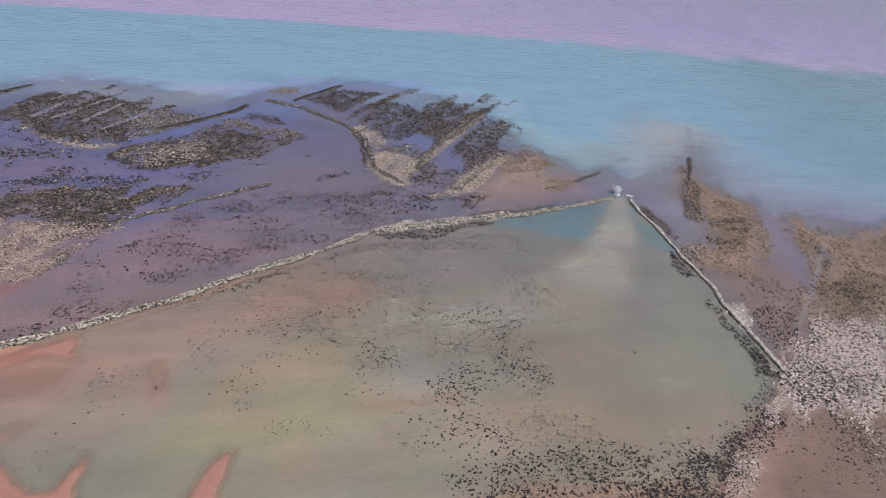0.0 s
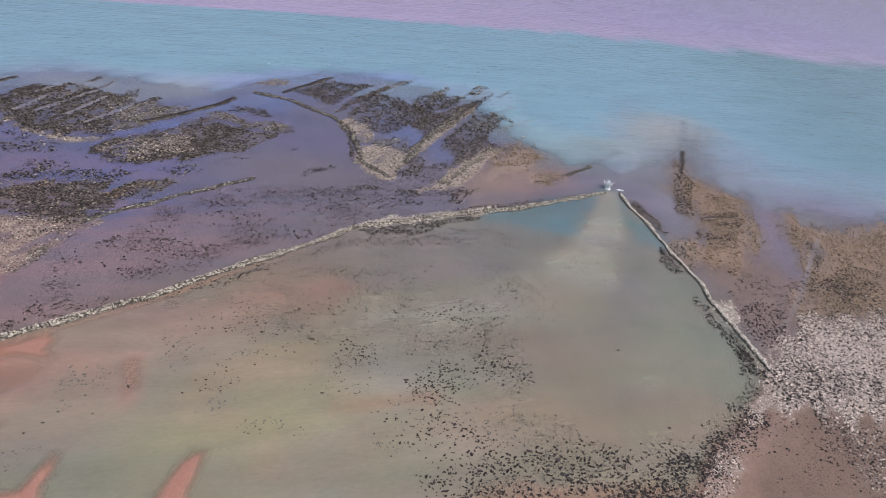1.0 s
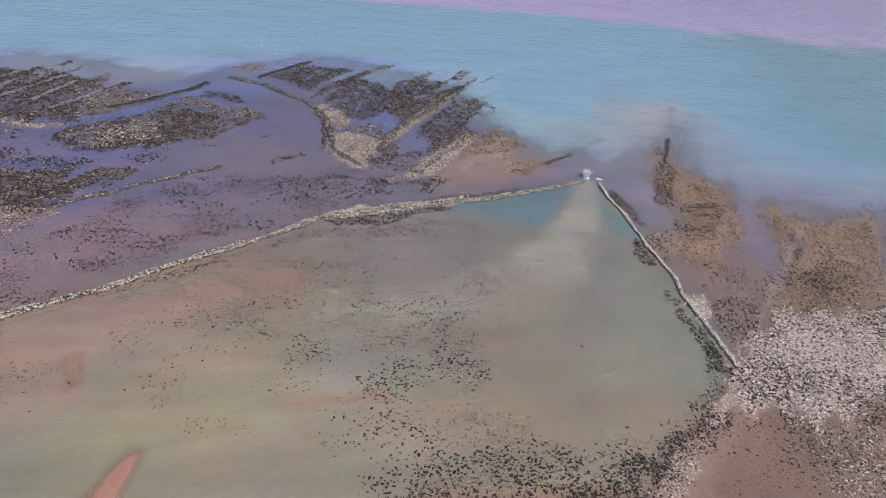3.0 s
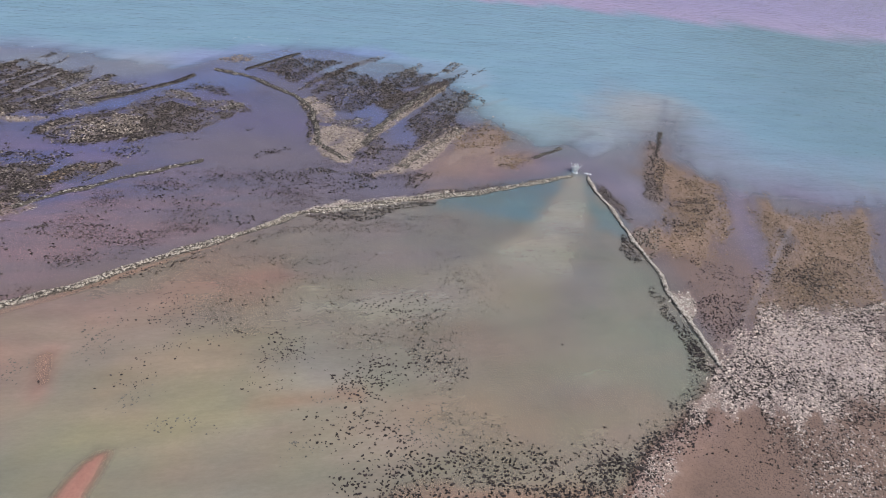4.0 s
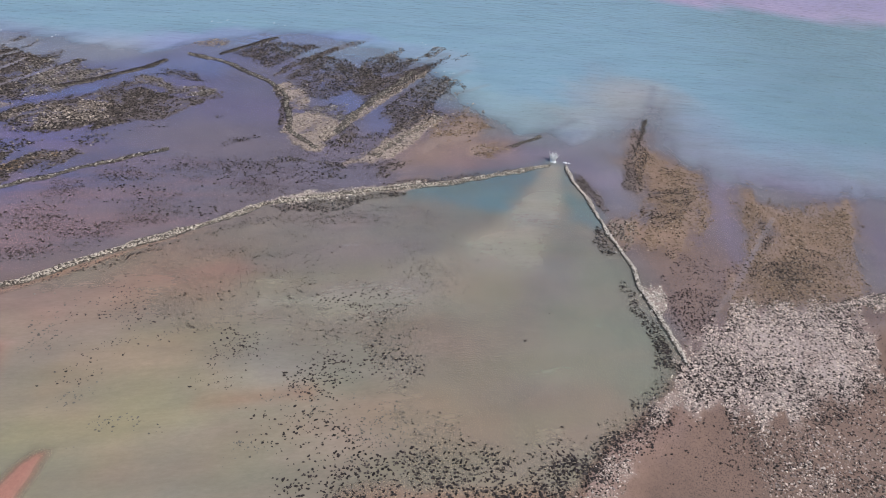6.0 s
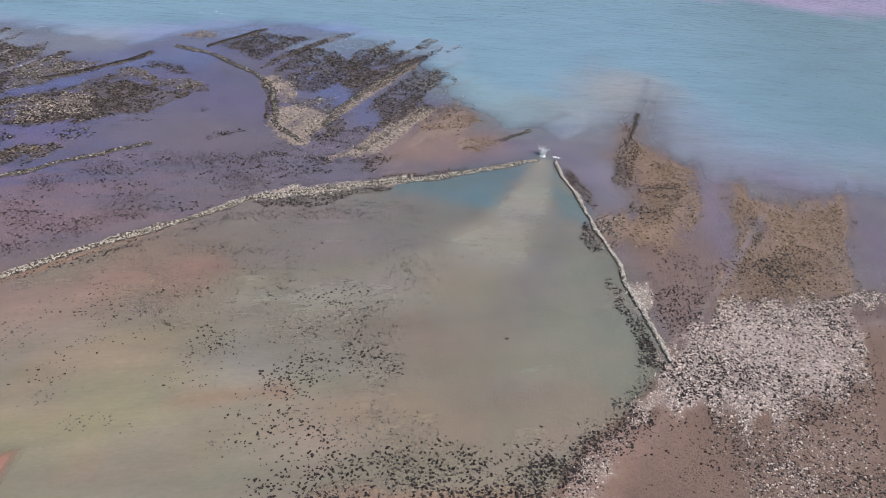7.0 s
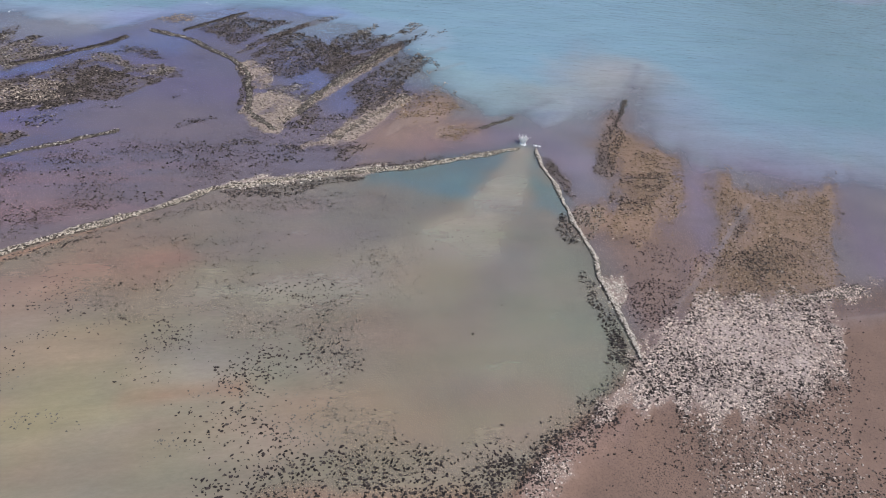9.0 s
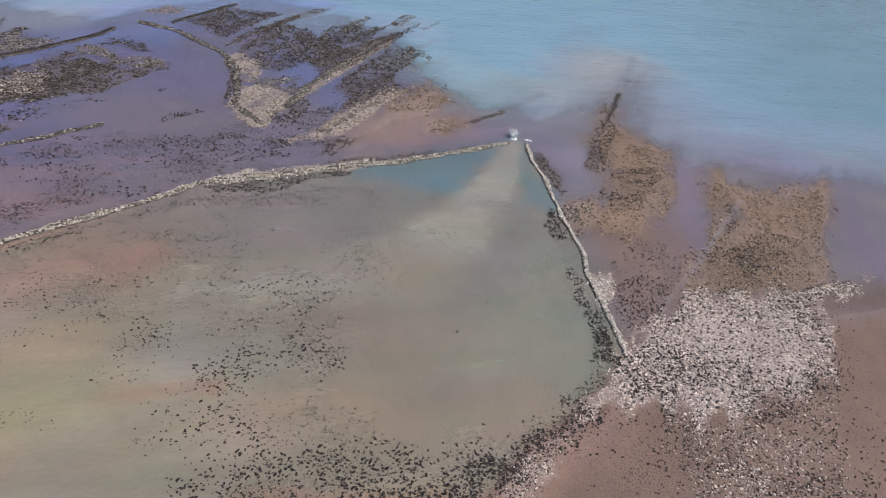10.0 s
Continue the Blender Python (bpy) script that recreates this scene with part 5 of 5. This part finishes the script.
def rocks(name, region, place, per_m2, lo, hi, tones, chips=True, even=False, sunk=0.0):
    """The stones of a region, one mesh for each kind of rock."""
    places = {}
    for a in AREAS:
        if a[0] != region:
            continue
        o = np.array(a[5])
        low, high = o.min(0) - 4, o.max(0) + 4
        q = rng.uniform(low, high, (int(per_m2 * np.prod(high - low)), 2))
        x, y = q[:, 0], q[:, 1]
        near, w = area_weight(a, x, y, ragged(x, y))
        odds = np.zeros(len(q))
        odds[near] = w * a[2]
        odds *= (0.4 + 0.6 * patchy(x, y)) if even else (thinned(x, y) if a[2] > 0.55 else 1.6 * patchy(x, y) ** 1.5)
        places.setdefault(a[1], []).append(q[rng.random(len(q)) < odds])
    for tone, qs in places.items():
        q = np.concatenate(qs)
        if len(q):
            size = sizes(len(q), lo, hi)
            tagged(new(name, many_rocks(name, on_bed(q, size) - (0, 0, sunk), size, tones[tone], chips)), ROCK_LABEL[tone] + " " + place, "rocks", kind="stuff")


ROCK_LABEL = {"D": "dark wet weed-covered rocks", "R": "bleached pinkish rubble", "M": "mixed dark and pale rocks", "P": "pale bleached rubble",
              "W": "brown weedy small rocks", "S": "pinkish brown rubble"}
REEF = {"D": "reef", "M": "mixed", "P": "sandy", "W": "weedy", "S": "stony"}
PINK = {"D": "dark", "R": "pinkish", "M": "stony", "P": "pinkish", "W": "weedy", "S": "stony"}
LOOSE = {"D": "dark", "M": "mixed", "P": "bleached", "W": "weedy", "S": "stony"}
rocks("reef_rocks", "west", "of a grooved reef in far shallows", 14, 0.22, 0.62, REEF)
rocks("reef_rocks", "mid", "of a reef between tide pools", 14, 0.22, 0.62, REEF)
rocks("reef_rocks", "near", "standing in violet shallows", 14, 0.23, 0.64, REEF)
rocks("reef_rocks", "pale", "on pinkish sand beside the old weir", 18, 0.16, 0.42, REEF)
rocks("reef_rocks", "fork", "of a forked reef", 15, 0.2, 0.58, REEF)
rocks("reef_rocks", "head", "of a seaward reef head", 15, 0.2, 0.58, REEF)
rocks("reef_rocks", "bar", "on a sandy reef edge", 13, 0.22, 0.62, REEF)
rocks("reef_rocks", "spit", "of a reef spit", 13, 0.18, 0.54, REEF)
rocks("reef_rocks", "east", "of a broad brown reef flat", 13, 0.17, 0.5, REEF)
rocks("rubble_field", "rubble", "covering the flat beside the weir", 22, 0.2, 0.54, PINK, False, True)
rocks("rubble_field", "thin", "scattered on brown sand", 17, 0.17, 0.46, PINK, False, True)
rocks("rubble_field", "bank", "of the bank between pool and flat", 24, 0.14, 0.4, PINK, False, True)
rocks("weir_rubble", "foot", "fallen beside the weir", 16, 0.2, 0.52, LOOSE, False, True)
rocks("weir_rubble", "westfoot", "fallen along the long weir", 16, 0.2, 0.48, LOOSE, False, True)
rocks("flat_stones", "flat", "scattered over violet shallows", 7, 0.24, 0.58, LOOSE)
rocks("pool_pebbles", "pebble", "half sunken in the silty pool", 9, 0.16, 0.4, {"D": "silted"}, sunk=0.04)


def fill(name, label, place, count, lo, hi, mat, density, chips=True):
    """Stones all over an outlined place."""
    q = sow(place, count, density)
    size = sizes(len(q), lo, hi)
    tagged(new(name, many_rocks(name, on_bed(q, size), size, mat, chips)), label, "rocks", kind="stuff")


fill("pool_stones", "small dark stones strewn over the shallow pool", POOL_STREWN, 2400, 0.11, 0.34, "dark", clumps(7, 16, 0.12, 2.4, 0.015), False)
fill("flat_stones", "small dark stones strewn over the violet flat", FLAT_STONES, 5500, 0.13, 0.36, "dark", clumps(6, 17, 0.15, 2.2, 0.02))
ISLET = [(-66.5, 171.9), (-63.7, 175.0), (-57.8, 177.9), (-57.1, 172.5), (-62.2, 170.6)]
q = sow(ISLET, 330)
size = sizes(len(q), 0.25, 0.6)
tagged(new("reef_islet", many_rocks("reef_islet", np.column_stack([q, 0.02 + 0 * size]), size, "weedy")), "tiny weedy rock islet in open water", "rocks", kind="stuff")


def boulders(label, area, count, lo, hi, singles, density, soft=4.0):
    """Dark boulders in the pool: the nearer ones things of their own, the rest one mesh."""
    q = sow(area, count, density, 4.0 + soft / 2, soft)
    s = sizes(len(q), lo, hi)
    p = np.column_stack([q, s * rng.uniform(0.05, 0.14, len(s))])
    order = np.argsort(np.hypot(q[:, 0] - 20, q[:, 1] - 20) - 12 * s)
    for j in order[:singles]:
        tagged(one_rock("boulder", p[j], s[j], "dark"), label, "boulder", "boulders in the pool")
    rest = order[singles:]
    if len(rest):
        tagged(new("boulder_scatter", many_rocks("boulder_scatter", p[rest], s[rest], "dark")), label, "boulders", kind="stuff")


LONE_BOULDERS = [(38.6, 75.0), (-29.5, 53.3), (-30.9, 52.9), (-41.7, 44.5), (-47.0, 41.9), (-48.3, 40.0), (11.1, 51.1), (25.6, 57.8), (-0.9, 51.8), (4.9, 43.6), (6.3, 43.7), (7.9, 43.9), (43.2, 82.7), (-39.7, 49.8)]
for x, y in LONE_BOULDERS:
    size = float(rng.uniform(0.34, 0.5))
    tagged(one_rock("boulder", (x, y, 0.03), size, "dark"), "lone dark boulder standing in shallow silty water", "boulder", "boulders in the pool")
boulders("dense band of dark wet boulders in shallow pool water", BOULDERS_NEAR, 2700, 0.19, 0.52, 110, clumps(3, 18, 0.55, 1.4), 8.0)
boulders("crowded dark wet boulders along the pool's rubble bank", BOULDERS_BAND, 1700, 0.19, 0.54, 40, clumps(4, 25, 0.6, 1.5), 3.0)
boulders("dark boulders at the foot of the pool's rubble bank", BOULDERS_SIDE, 170, 0.17, 0.45, 20, clumps(4, 22, 0.6, 1.6), 2.0)
boulders("cluster of dark boulders in the middle of the pool", BOULDERS_MID, 430, 0.19, 0.5, 70, clumps(2, 19, 0.95, 0.8), 2.5)
boulders("tight cluster of dark boulders in the pool", BOULDERS_CORE, 80, 0.19, 0.5, 20, clumps(3, 23, 0.6, 2.0), 2.0)
boulders("loose dark boulders on the pool bed", BOULDERS_LOW, 180, 0.19, 0.5, 40, clumps(3, 20, 0.7, 1.4), 7.0)
boulders("short row of dark boulders in the shallow pool", BOULDERS_ROW, 20, 0.26, 0.5, 16, clumps(4, 24, 0.7, 1.0), 0.8)
boulders("sparse dark boulders over the upper pool", BOULDERS_FAR, 260, 0.2, 0.5, 26, clumps(4, 21, 0.15, 2.8))


# ---- foam ----
def blob(name, x, y, z, rx, ry, rz, count, seed):
    """An uneven heap of foam built of overlapping lumps."""
    r = np.random.default_rng(seed)
    a, d = r.uniform(0, 6.28, count), np.sqrt(r.random(count))
    p = np.column_stack([x + np.cos(a) * d * rx, y + np.sin(a) * d * ry, z + r.random(count) * rz * (1 - d)])
    return many_rocks(name, p, r.uniform(0.15, 0.42, count), "foam")


def blades(name, base, count, tall, seed):
    """Thrown water: tapered, bent tongues that fan out from the lip of the outflow."""
    r = np.random.default_rng(seed)
    v, f = [], []
    for _ in range(count):
        a, lean, h, w = r.uniform(0, 6.28), r.uniform(0.1, 0.7), tall * r.uniform(0.4, 1.0), r.uniform(0.07, 0.2)
        d, side = np.array([math.cos(a), math.sin(a), 0]), np.array([-math.sin(a), math.cos(a), 0])
        start = np.array(base) + d * r.uniform(0, 0.5)
        k = len(v)
        for j in range(5):
            s = j / 4
            c = start + d * lean * s * h + np.array([0, 0, 1]) * h * (s - 0.35 * s * s) * 1.5
            t = w * (1 - 0.85 * s)
            v += [c - side * t, c + d * t, c + side * t]
        for j in range(4):
            for m in range(3):
                f.append((k + 3 * j + m, k + 3 * j + (m + 1) % 3, k + 3 * j + 3 + (m + 1) % 3, k + 3 * j + 3 + m))
    me = mesh_of(name, np.array(v), np.array(f))
    me.materials.append(MAT["foam"])
    return me


splash = tagged(new("outflow_splash"), "white splash where water pours over the weir gap", "splash")
splash.location = (0, 0, 0)
for piece, me in (("foam_apron", blob("foam_apron", 45.7, 138.2, 0.0, 0.9, 0.7, 0.7, 110, 1)), ("spray", blades("spray", (45.5, 138.3, 0.0), 60, 2.5, 2)),
                  ("foam_trail", blob("foam_trail", 49.3, 138.6, 0.0, 1.0, 0.35, 0.05, 26, 3))):
    new(piece, me).parent = splash
FLECKS = [(-127, 153), (-118, 157), (-104, 159), (-69, 190), (-66, 193), (-50, 198), (-21, 191), (2, 193), (14, 183), (-58.8, 188.1), (2.2, 204.3)]
heaps = []
for n, (x, y) in enumerate(FLECKS):
    r = np.random.default_rng(50 + n)
    k = int(r.integers(3, 8))
    heaps.append(np.column_stack([x + r.normal(0, 1.5, k), y + r.normal(0, 0.6, k), np.full(k, 0.0)]))
p = np.concatenate(heaps)
tagged(new("foam_flecks", many_rocks("foam_flecks", p, np.random.default_rng(9).uniform(0.1, 0.32, len(p)), "foam")), "small white foam flecks of breaking ripples off the reef", "foam", kind="stuff")
